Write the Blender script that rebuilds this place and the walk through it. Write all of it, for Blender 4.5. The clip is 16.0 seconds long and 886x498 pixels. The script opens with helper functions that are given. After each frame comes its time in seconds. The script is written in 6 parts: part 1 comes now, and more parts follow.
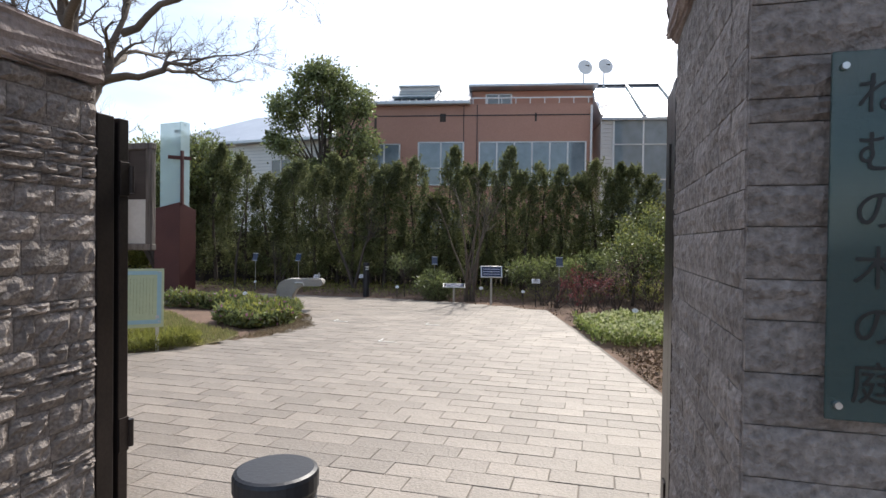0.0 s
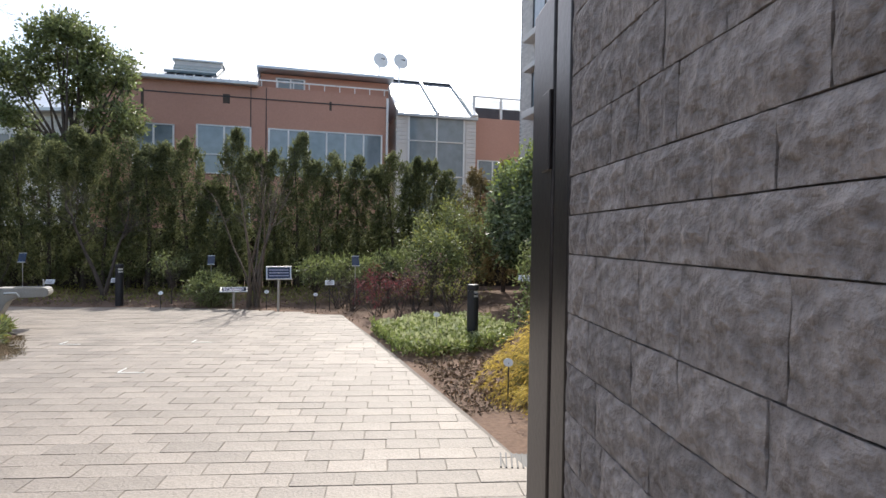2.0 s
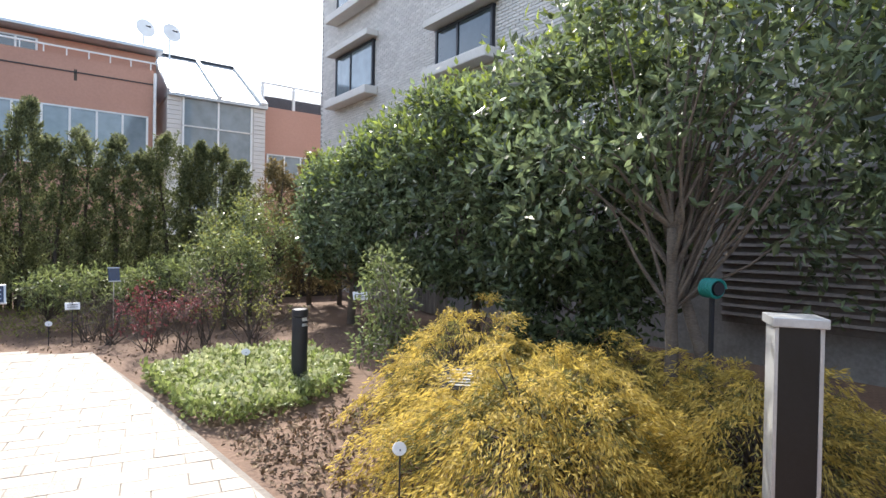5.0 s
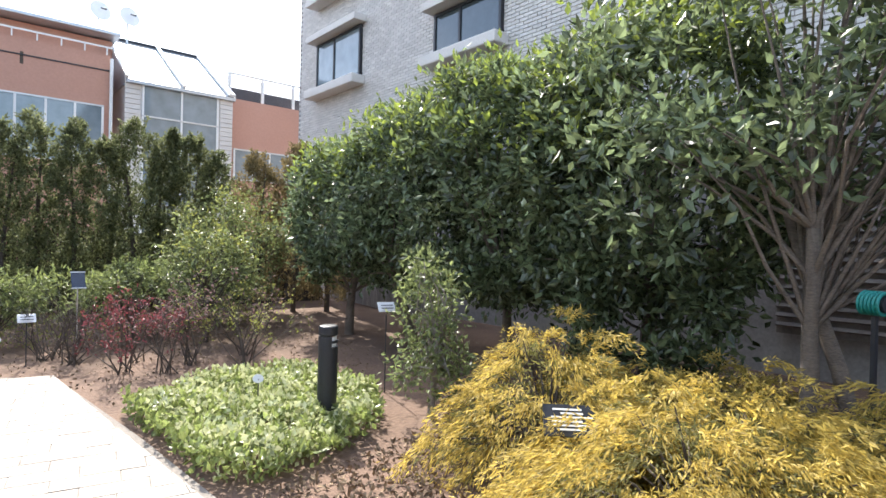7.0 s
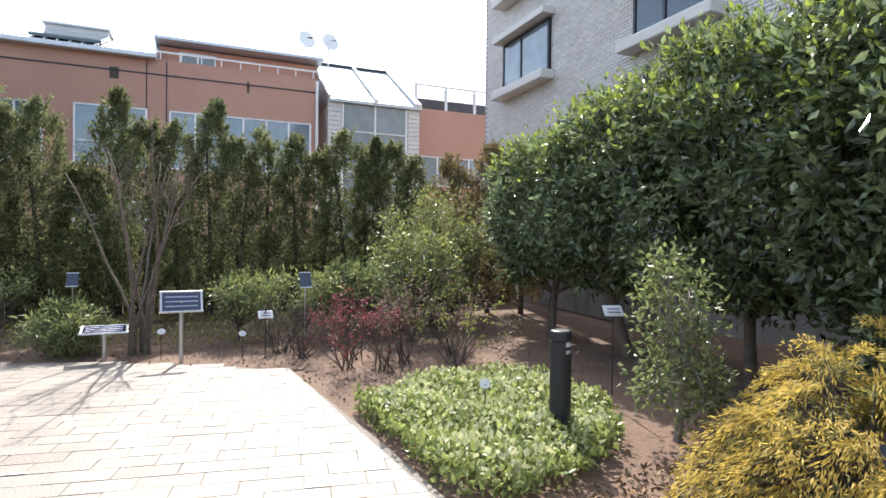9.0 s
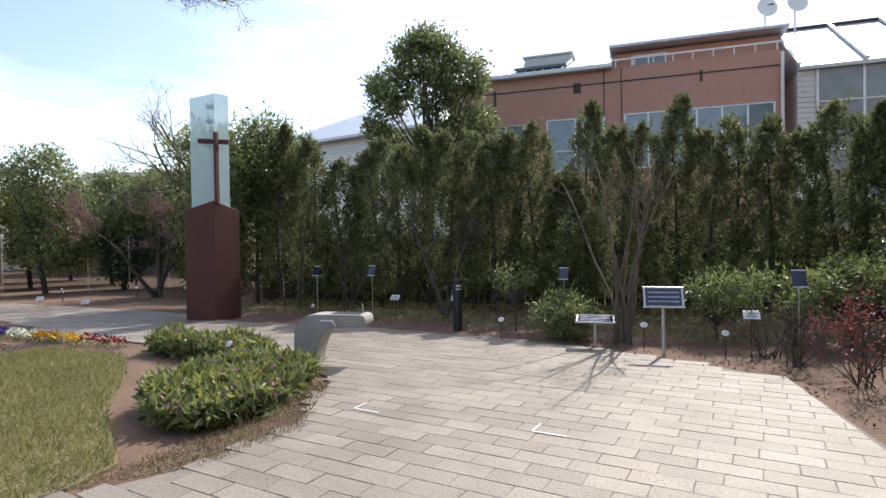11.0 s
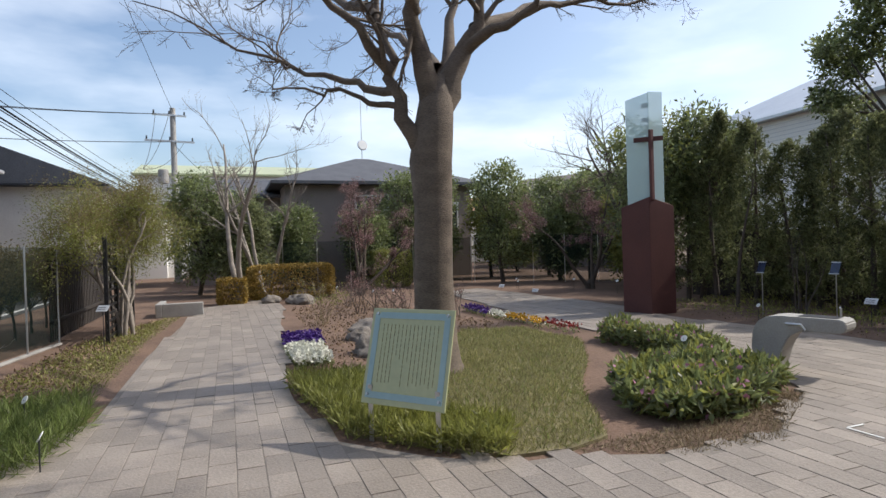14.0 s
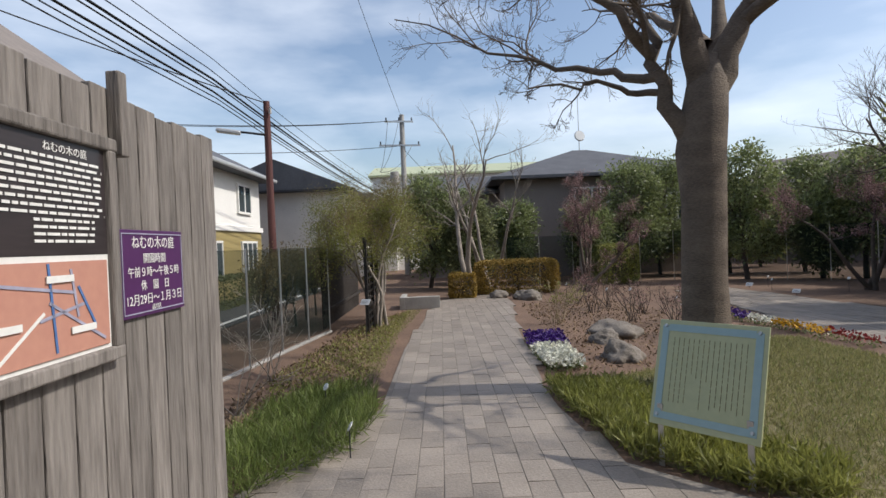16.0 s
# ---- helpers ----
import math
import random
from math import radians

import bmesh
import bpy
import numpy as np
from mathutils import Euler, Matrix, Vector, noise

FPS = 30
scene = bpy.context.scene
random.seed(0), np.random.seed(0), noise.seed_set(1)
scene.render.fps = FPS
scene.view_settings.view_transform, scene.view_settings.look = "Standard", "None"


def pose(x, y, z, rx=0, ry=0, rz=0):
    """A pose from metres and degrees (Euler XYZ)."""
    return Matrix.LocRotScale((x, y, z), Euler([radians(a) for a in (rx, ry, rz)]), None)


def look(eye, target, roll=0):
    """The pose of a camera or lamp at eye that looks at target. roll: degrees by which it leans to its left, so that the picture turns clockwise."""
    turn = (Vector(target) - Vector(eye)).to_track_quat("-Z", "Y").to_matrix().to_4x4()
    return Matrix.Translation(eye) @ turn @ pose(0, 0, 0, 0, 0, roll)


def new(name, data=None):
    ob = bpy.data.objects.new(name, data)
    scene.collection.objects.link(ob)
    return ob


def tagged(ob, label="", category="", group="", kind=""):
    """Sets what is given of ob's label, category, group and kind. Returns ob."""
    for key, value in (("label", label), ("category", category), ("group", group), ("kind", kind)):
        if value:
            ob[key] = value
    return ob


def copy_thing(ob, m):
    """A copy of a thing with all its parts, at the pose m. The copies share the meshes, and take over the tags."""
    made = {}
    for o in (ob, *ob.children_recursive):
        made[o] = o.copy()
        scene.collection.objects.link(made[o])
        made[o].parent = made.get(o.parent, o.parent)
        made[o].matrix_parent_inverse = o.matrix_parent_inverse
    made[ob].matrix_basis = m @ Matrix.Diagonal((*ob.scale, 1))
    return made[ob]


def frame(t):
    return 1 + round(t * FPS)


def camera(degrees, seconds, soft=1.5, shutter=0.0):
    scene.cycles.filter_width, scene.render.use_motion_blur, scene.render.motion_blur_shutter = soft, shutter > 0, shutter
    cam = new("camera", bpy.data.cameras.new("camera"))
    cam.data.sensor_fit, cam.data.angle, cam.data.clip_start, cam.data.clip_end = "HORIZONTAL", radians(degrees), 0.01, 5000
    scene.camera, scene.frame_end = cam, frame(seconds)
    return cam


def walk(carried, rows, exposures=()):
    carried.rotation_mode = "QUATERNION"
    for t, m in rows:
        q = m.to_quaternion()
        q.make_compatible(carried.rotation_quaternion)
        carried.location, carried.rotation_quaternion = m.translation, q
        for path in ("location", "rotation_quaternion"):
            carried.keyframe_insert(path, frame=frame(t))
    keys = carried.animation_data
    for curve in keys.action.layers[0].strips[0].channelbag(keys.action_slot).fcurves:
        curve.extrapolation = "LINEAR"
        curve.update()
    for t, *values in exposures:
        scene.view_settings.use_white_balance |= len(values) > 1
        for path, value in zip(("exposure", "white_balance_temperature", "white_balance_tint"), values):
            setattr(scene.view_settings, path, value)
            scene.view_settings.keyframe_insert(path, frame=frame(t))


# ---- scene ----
cam = camera(76.0, 16.0)
PATH = [
    (0, (0.934, -1.681, 1.592), (0.738, 0.31, 1.563), 0.7),
    (0.5, (0.946, -1.463, 1.583), (1.072, 0.533, 1.559), 0.8),
    (1, (0.995, -1.223, 1.618), (1.334, 0.748, 1.589), 0.8),
    (1.5, (1.052, -0.91, 1.618), (1.5, 1.039, 1.586), 0.8),
    (2, (1.063, -0.4, 1.656), (1.573, 1.533, 1.617), 0.9),
    (2.5, (1.108, 0.164, 1.645), (1.646, 2.09, 1.602), 0.7),
    (3, (1.216, 0.674, 1.656), (1.761, 2.598, 1.614), 0.6),
    (3.5, (1.219, 1.043, 1.683), (1.856, 2.939, 1.647), 0.7),
    (4, (1.25, 1.251, 1.691), (2.107, 3.057, 1.664), 0.8),
    (6.5, (1.189, 2.957, 1.749), (2.53, 4.44, 1.728), 1.5),
    (7, (1.165, 3.304, 1.701), (2.464, 4.825, 1.689), 1.4),
    (7.5, (1.147, 3.616, 1.665), (2.375, 5.194, 1.658), 1.5),
    (8, (1.131, 3.79, 1.646), (2.288, 5.421, 1.642), 1.3),
    (10.5, (0.613, 4.054, 1.641), (0.326, 6.034, 1.613), -0.6),
    (11, (0.526, 3.951, 1.676), (-0.145, 5.835, 1.646), -0.9),
    (11.5, (0.528, 3.779, 1.739), (-0.446, 5.525, 1.702), -1.2),
    (12, (0.531, 3.796, 1.732), (-0.672, 5.393, 1.698), -1.6),
    (12.5, (0.504, 3.775, 1.733), (-0.851, 5.246, 1.7), -1.7),
    (13, (0.329, 3.756, 1.686), (-1.161, 5.09, 1.666), -1.7),
    (13.5, (0.28, 3.659, 1.708), (-1.342, 4.829, 1.689), -1.8),
    (14, (0.233, 3.51, 1.706), (-1.489, 4.527, 1.69), -1.8),
    (14.5, (0.13, 3.351, 1.725), (-1.666, 4.232, 1.708), -2.0),
    (15, (-0.005, 3.195, 1.724), (-1.882, 3.935, 1.706), -2.2),
    (15.5, (-0.065, 3.175, 1.777), (-1.99, 3.712, 1.756), -2.4),
    (16, (-0.227, 3.018, 1.845), (-2.197, 3.363, 1.827), -2.4),
]
walk(cam, [(t, look(eye, target, roll)) for t, eye, target, roll in PATH],
     [(0, 0.4), (1.5, 0.48), (3.5, 0.9), (4.2, 1.05), (6.3, 1.55), (8.2, 1.5), (10.3, 0.75), (11.0, 0.58), (12.5, 0.38), (14.5, 0.1), (16.0, -0.05)])

# ---------------- world and light ----------------
SUN_EL, SUN_AZ = radians(46), radians(15)
world = bpy.data.worlds.new("world")
scene.world = world
world.use_nodes = True
wn, wl = world.node_tree.nodes, world.node_tree.links
sky = wn.new("ShaderNodeTexSky")
sky.sky_type, sky.sun_disc = "NISHITA", False
sky.sun_elevation, sky.sun_rotation = SUN_EL, SUN_AZ
sky.air_density, sky.dust_density, sky.ozone_density = 1.0, 2.2, 1.0
cl_tc = wn.new("ShaderNodeTexCoord")
cl_map = wn.new("ShaderNodeMapping")
cl_map.inputs["Scale"].default_value = (1.2, 1.2, 4.0)
cl_noise = wn.new("ShaderNodeTexNoise")
cl_noise.inputs["Scale"].default_value, cl_noise.inputs["Detail"].default_value = 1.6, 7
cl_ramp = wn.new("ShaderNodeValToRGB")
cl_ramp.color_ramp.elements[0].position, cl_ramp.color_ramp.elements[1].position = 0.45, 0.8
cl_ramp.color_ramp.elements[1].color = (0.6, 0.6, 0.6, 1)
cl_mix = wn.new("ShaderNodeMix")
cl_mix.data_type = "RGBA"
cl_mix.inputs[7].default_value = (9.0, 9.3, 9.8, 1)
wl.new(cl_tc.outputs["Generated"], cl_map.inputs[0])
wl.new(cl_map.outputs[0], cl_noise.inputs["Vector"])
wl.new(cl_noise.outputs["Fac"], cl_ramp.inputs[0])
wl.new(cl_ramp.outputs[0], cl_mix.inputs[0])
wl.new(sky.outputs[0], cl_mix.inputs[6])
wl.new(cl_mix.outputs[2], wn["Background"].inputs[0])
wn["Background"].inputs[1].default_value = 0.175
sun = new("sun", bpy.data.lights.new("sun", "SUN"))
sun.data.energy, sun.data.angle, sun.data.color = 3.7, radians(0.6), (1.0, 0.95, 0.87)
SUN_DIR = Vector((math.sin(SUN_AZ) * math.cos(SUN_EL), math.cos(SUN_AZ) * math.cos(SUN_EL), math.sin(SUN_EL)))
sun.matrix_world = look(SUN_DIR * 60, (0, 0, 0))


# ---------------- materials ----------------
def material(name, base, dark=None, rough=0.8, scale=6.0, fine=60.0, bump=0.3, metal=0.0, island=0.0, obj=0.0, spec=0.5, transl=0.0, stretch=(1, 1, 1), detail=6, contrast=1.0):
    """Two scales of noise between two colours, fine bump, and variation per piece."""
    m = bpy.data.materials.new(name)
    m.use_nodes = True
    n, l = m.node_tree.nodes, m.node_tree.links
    b = n["Principled BSDF"]
    dark = dark or tuple(c * 0.6 for c in base)
    tc = n.new("ShaderNodeTexCoord")
    mp = n.new("ShaderNodeMapping")
    mp.inputs["Scale"].default_value = stretch
    geo = n.new("ShaderNodeNewGeometry")
    l.new(geo.outputs["Position"] if not obj else tc.outputs["Object"], mp.inputs[0])
    big, small = n.new("ShaderNodeTexNoise"), n.new("ShaderNodeTexNoise")
    for t, s in ((big, scale), (small, fine)):
        t.inputs["Scale"].default_value, t.inputs["Detail"].default_value = s, detail
        l.new(mp.outputs[0], t.inputs["Vector"])
    add = n.new("ShaderNodeMath")
    add.operation = "ADD"
    l.new(big.outputs["Fac"], add.inputs[0])
    l.new(small.outputs["Fac"], add.inputs[1])
    rng = n.new("ShaderNodeMapRange")
    rng.inputs[1].default_value, rng.inputs[2].default_value = 1 - 0.35 / contrast, 1 + 0.35 / contrast
    l.new(add.outputs[0], rng.inputs[0])
    mix = n.new("ShaderNodeMix")
    mix.data_type = "RGBA"
    mix.inputs[6].default_value, mix.inputs[7].default_value = (*dark, 1), (*base, 1)
    l.new(rng.outputs[0], mix.inputs[0])
    out = mix.outputs[2]
    for amount, src in ((island, geo.outputs["Random Per Island"]), (obj, None)):
        if amount:
            if src is None:
                src = n.new("ShaderNodeObjectInfo").outputs["Random"]
            r2 = n.new("ShaderNodeMapRange")
            r2.inputs[3].default_value, r2.inputs[4].default_value = 1 - amount, 1 + amount
            l.new(src, r2.inputs[0])
            hsv = n.new("ShaderNodeHueSaturation")
            l.new(r2.outputs[0], hsv.inputs["Value"])
            l.new(out, hsv.inputs["Color"])
            out = hsv.outputs[0]
    l.new(out, b.inputs["Base Color"])
    b.inputs["Roughness"].default_value, b.inputs["Metallic"].default_value = rough, metal
    b.inputs["Specular IOR Level"].default_value = spec
    if bump:
        bp = n.new("ShaderNodeBump")
        bp.inputs["Strength"].default_value, bp.inputs["Distance"].default_value = bump, 0.02
        l.new(small.outputs["Fac"], bp.inputs["Height"])
        l.new(bp.outputs[0], b.inputs["Normal"])
    if transl:
        tr, ms = n.new("ShaderNodeBsdfTranslucent"), n.new("ShaderNodeMixShader")
        l.new(out, tr.inputs[0])
        ms.inputs[0].default_value = transl
        l.new(b.outputs[0], ms.inputs[1])
        l.new(tr.outputs[0], ms.inputs[2])
        l.new(ms.outputs[0], n["Material Output"].inputs[0])
    return m


def glass(name, color, rough=0.0, alpha=0.2):
    m = bpy.data.materials.new(name)
    m.use_nodes = True
    n, l = m.node_tree.nodes, m.node_tree.links
    b = n["Principled BSDF"]
    b.inputs["Base Color"].default_value = (*color, 1)
    b.inputs["Roughness"].default_value = rough
    tr, ms = n.new("ShaderNodeBsdfTransparent"), n.new("ShaderNodeMixShader")
    tr.inputs[0].default_value = (*(0.78 + 0.2 * c for c in color), 1)
    ms.inputs[0].default_value = alpha
    l.new(tr.outputs[0], ms.inputs[1])
    l.new(b.outputs[0], ms.inputs[2])
    l.new(ms.outputs[0], n["Material Output"].inputs[0])
    return m


M = dict(
    soil=material("soil", (0.2, 0.125, 0.085), (0.085, 0.052, 0.036), 0.95, 1.1, 22, 0.7),
    paver=material("paver", (0.295, 0.252, 0.212), (0.172, 0.146, 0.122), 0.58, 1.6, 45, 0.4, obj=0.16, spec=0.6),
    paver_far=material("paver_far", (0.295, 0.252, 0.212), (0.172, 0.146, 0.122), 0.58, 1.6, 45, 0.4, island=0.16, spec=0.6),
    joint=material("joint_sand", (0.25, 0.22, 0.19), None, 0.95, 3, 40, 0.3),
    stone=material("split_stone", (0.36, 0.315, 0.29), (0.135, 0.115, 0.105), 0.85, 6, 48, 1.0, obj=0.18, contrast=1.3),
    stone_cap=material("stone_cap", (0.42, 0.35, 0.33), (0.2, 0.165, 0.155), 0.9, 5, 30, 1.0),
    mortar=material("mortar", (0.27, 0.245, 0.235), None, 0.95, 6, 50, 0.4),
    bronze=material("bronze_steel", (0.045, 0.035, 0.032), (0.025, 0.02, 0.02), 0.38, 4, 50, 0.05, metal=0.6),
    dark_metal=material("dark_metal", (0.03, 0.033, 0.04), (0.02, 0.02, 0.025), 0.45, 4, 60, 0.05, metal=0.2),
    steel=material("steel", (0.6, 0.6, 0.6), (0.45, 0.45, 0.45), 0.35, 6, 60, 0.05, metal=0.9),
    white=material("white_paint", (0.8, 0.8, 0.78), (0.68, 0.68, 0.66), 0.5, 3, 40, 0.05),
    terracotta=material("terracotta_wall", (0.52, 0.29, 0.215), (0.44, 0.24, 0.175), 0.85, 0.35, 12, 0.1),
    roof_metal=material("roof_metal", (0.55, 0.58, 0.6), (0.42, 0.45, 0.48), 0.35, 0.8, 12, 0.05, metal=0.5),
    roof_dark=material("roof_slate", (0.10, 0.105, 0.12), (0.06, 0.062, 0.07), 0.7, 1.5, 18, 0.3),
    roof_brown=material("roof_brown", (0.22, 0.19, 0.17), (0.13, 0.11, 0.10), 0.75, 1.5, 18, 0.3),
    grey_tile=material("grey_tile", (0.66, 0.63, 0.59), (0.54, 0.51, 0.48), 0.6, 1.2, 20, 0.15, island=0.1),
    tile_joint=material("tile_joint", (0.36, 0.34, 0.32), None, 0.9, 2, 20, 0.1),
    window=material("window_glass", (0.05, 0.07, 0.08), (0.03, 0.045, 0.05), 0.04, 0.5, 6, 0.0, spec=1.0),
    window_pale=material("window_glass_pale", (0.22, 0.27, 0.30), (0.12, 0.16, 0.18), 0.05, 0.25, 2, 0.0, spec=1.0),
    alu=material("aluminium", (0.62, 0.63, 0.63), (0.5, 0.5, 0.5), 0.4, 4, 40, 0.03, metal=0.5),
    rust=material("rust_steel", (0.125, 0.048, 0.042), (0.085, 0.033, 0.03), 0.6, 1.5, 40, 0.15, metal=0.25),
    concrete=material("concrete", (0.40, 0.385, 0.36), (0.27, 0.26, 0.245), 0.8, 4, 60, 0.25),
    wood=material("grey_wood", (0.27, 0.245, 0.225), (0.10, 0.088, 0.08), 0.85, 3, 14, 0.7, obj=0.16, stretch=(5, 5, 0.45)),
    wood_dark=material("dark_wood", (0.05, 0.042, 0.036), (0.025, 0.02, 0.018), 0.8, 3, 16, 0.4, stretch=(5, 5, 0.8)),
    bark=material("smooth_bark", (0.20, 0.158, 0.122), (0.075, 0.058, 0.046), 0.85, 2.2, 24, 0.55, stretch=(1.2, 1.2, 3.5)),
    bark_dark=material("dark_bark", (0.11, 0.085, 0.068), (0.05, 0.04, 0.032), 0.9, 5, 40, 0.4),
    bark_pale=material("pale_bark", (0.33, 0.29, 0.25), (0.17, 0.145, 0.12), 0.9, 5, 40, 0.4),
    conifer=material("conifer_leaf", (0.21, 0.225, 0.1), (0.1, 0.118, 0.055), 0.55, 2.2, 25, 0, island=0.55, transl=0.55),
    conifer_brown=material("conifer_brown_leaf", (0.27, 0.21, 0.10), (0.15, 0.12, 0.055), 0.65, 2, 25, 0, island=0.4, transl=0.5),
    olive=material("glossy_leaf", (0.19, 0.235, 0.115), (0.085, 0.12, 0.065), 0.24, 1.6, 20, 0, island=0.7, transl=0.5, spec=0.8),
    olive_new=material("young_leaf", (0.3, 0.36, 0.07), (0.17, 0.22, 0.05), 0.35, 2, 20, 0, island=0.35, transl=0.5),
    golden=material("golden_thread", (0.66, 0.50, 0.12), (0.42, 0.32, 0.08), 0.6, 3, 30, 0, island=0.4, transl=0.5),
    # greener, darker copy of golden_thread: the bush's inner shade put into the colour
    golden_shaded=material("shaded_thread", (0.27, 0.25, 0.08), (0.14, 0.14, 0.05), 0.6, 3, 30, 0, island=0.45, transl=0.45),
    cover=material("ground_cover", (0.34, 0.39, 0.13), (0.14, 0.18, 0.055), 0.4, 3, 30, 0, island=0.45, transl=0.45),
    cover_pale=material("variegated_leaf", (0.62, 0.62, 0.38), (0.42, 0.45, 0.22), 0.5, 3, 30, 0, island=0.2, transl=0.3),
    broad=material("broad_leaf", (0.24, 0.275, 0.105), (0.115, 0.145, 0.06), 0.38, 2, 25, 0, island=0.55, transl=0.5, spec=0.7),
    lime=material("lime_leaf", (0.31, 0.32, 0.08), (0.17, 0.18, 0.05), 0.5, 2, 25, 0, island=0.4, transl=0.45),
    red_leaf=material("red_leaf", (0.30, 0.075, 0.08), (0.15, 0.045, 0.05), 0.5, 4, 30, 0, island=0.5, transl=0.3),
    pinkish=material("pink_bud", (0.33, 0.20, 0.19), (0.20, 0.12, 0.11), 0.7, 4, 30, 0, island=0.4, transl=0.2),
    hedge_gold=material("box_hedge_leaf", (0.42, 0.28, 0.06), (0.24, 0.17, 0.045), 0.6, 4, 30, 0, island=0.45, transl=0.35),
    grass=material("lawn_grass", (0.34, 0.32, 0.14), (0.2, 0.195, 0.08), 0.7, 1.4, 20, 0, island=0.45, transl=0.4),
    turf=material("turf_soil", (0.24, 0.21, 0.11), (0.15, 0.125, 0.07), 0.95, 2, 40, 0.6),
    straw=material("dry_straw", (0.33, 0.265, 0.16), (0.2, 0.155, 0.09), 0.85, 3, 30, 0.2, island=0.35),
    lush=material("lush_grass", (0.22, 0.27, 0.075), (0.11, 0.145, 0.04), 0.5, 3, 25, 0, island=0.4, transl=0.45),
    litter=material("leaf_litter", (0.27, 0.19, 0.11), (0.12, 0.08, 0.05), 0.85, 3, 30, 0, island=0.5),
    purple=material("violet_petal", (0.07, 0.02, 0.22), (0.04, 0.012, 0.13), 0.6, 8, 40, 0, island=0.3, transl=0.2),
    petal_white=material("white_petal", (0.8, 0.8, 0.74), (0.62, 0.62, 0.5), 0.6, 8, 40, 0, island=0.1, transl=0.2),
    petal_yellow=material("yellow_petal", (0.8, 0.5, 0.03), (0.6, 0.3, 0.02), 0.6, 8, 40, 0, island=0.2, transl=0.2),
    petal_red=material("red_petal", (0.30, 0.03, 0.03), (0.18, 0.02, 0.02), 0.6, 8, 40, 0, island=0.2, transl=0.2),
    petal_pink=material("pink_petal", (0.45, 0.20, 0.32), (0.3, 0.14, 0.2), 0.6, 8, 40, 0, island=0.3, transl=0.2),
    house_white=material("white_render", (0.80, 0.79, 0.76), (0.72, 0.71, 0.68), 0.8, 0.8, 20, 0.05),
    siding=material("olive_siding", (0.36, 0.29, 0.12), (0.28, 0.22, 0.09), 0.75, 1, 20, 0.2, stretch=(0.2, 0.2, 6)),
    house_brown=material("taupe_render", (0.27, 0.225, 0.20), (0.22, 0.18, 0.16), 0.85, 0.6, 20, 0.1),
    pinkwall=material("pale_pink_render", (0.52, 0.43, 0.38), (0.44, 0.36, 0.31), 0.85, 0.6, 20, 0.1),
    asphalt=material("asphalt", (0.07, 0.07, 0.07), (0.045, 0.045, 0.045), 0.9, 1, 80, 0.3),
    rock=material("rock", (0.24, 0.21, 0.18), (0.10, 0.085, 0.07), 0.9, 5, 30, 0.8),
    panel=material("solar_cell", (0.015, 0.03, 0.07), (0.01, 0.015, 0.035), 0.15, 8, 60, 0.0, spec=0.8),
    black=material("black_lacquer", (0.015, 0.015, 0.017), (0.01, 0.01, 0.01), 0.35, 5, 40, 0.0),
    ink=material("black_ink", (0.012, 0.012, 0.012), None, 0.5, 5, 40, 0.0),
    sign_purple=material("purple_sign", (0.085, 0.025, 0.105), (0.07, 0.02, 0.09), 0.4, 3, 30, 0.0),
    map_paper=material("map_paper", (0.52, 0.27, 0.2), (0.45, 0.22, 0.17), 0.5, 3, 30, 0.0),
    map_blue=material("map_blue", (0.10, 0.22, 0.5), None, 0.5, 3, 30, 0.0),
    map_pale=material("map_pale", (0.42, 0.42, 0.55), None, 0.5, 3, 30, 0.0),
    board_dark=material("dark_notice", (0.05, 0.04, 0.042), (0.03, 0.025, 0.027), 0.3, 2, 8, 0.0, stretch=(1, 1, 8)),
    frosted=material("frosted_board", (0.50, 0.52, 0.30), (0.42, 0.45, 0.26), 0.35, 1.5, 20, 0.0),
    frosted_edge=material("frosted_edge", (0.33, 0.47, 0.48), (0.29, 0.42, 0.43), 0.3, 1.5, 20, 0.0),
    lamp_white=material("lamp_lens", (0.75, 0.75, 0.72), (0.6, 0.6, 0.6), 0.3, 5, 40, 0.0),
    teal=material("teal_hose", (0.02, 0.25, 0.22), (0.015, 0.18, 0.16), 0.4, 8, 40, 0.0),
    wire=material("cable", (0.02, 0.02, 0.022), None, 0.6, 4, 20, 0.0),
    glass_clear=glass("clear_glass", (0.03, 0.06, 0.055), 0.02, 0.1),
    glass_frost=glass("frosted_glass", (0.62, 0.78, 0.80), 0.35, 0.5),
    glass_sign=glass("green_glass", (0.055, 0.10, 0.10), 0.06, 0.7),
)


# ---------------- building blocks ----------------
def mesh_object(name, bm, mat, smooth=False):
    me = bpy.data.meshes.new(name)
    bm.to_mesh(me)
    bm.free()
    me.materials.append(M[mat])
    if smooth:
        me.shade_smooth()
    return new(name, me)


def part(name, bm, mat, parent, label="", smooth=False):
    ob = mesh_object(name, bm, mat, smooth)
    ob.parent = parent
    return tagged(ob, label) if label else ob


def thing(name, at, label, category, group="", kind="", rz=0.0):
    ob = new(name)
    ob.empty_display_size = 0.1
    ob.matrix_basis = pose(*at, 0, 0, rz)
    return tagged(ob, label, category, group, kind)


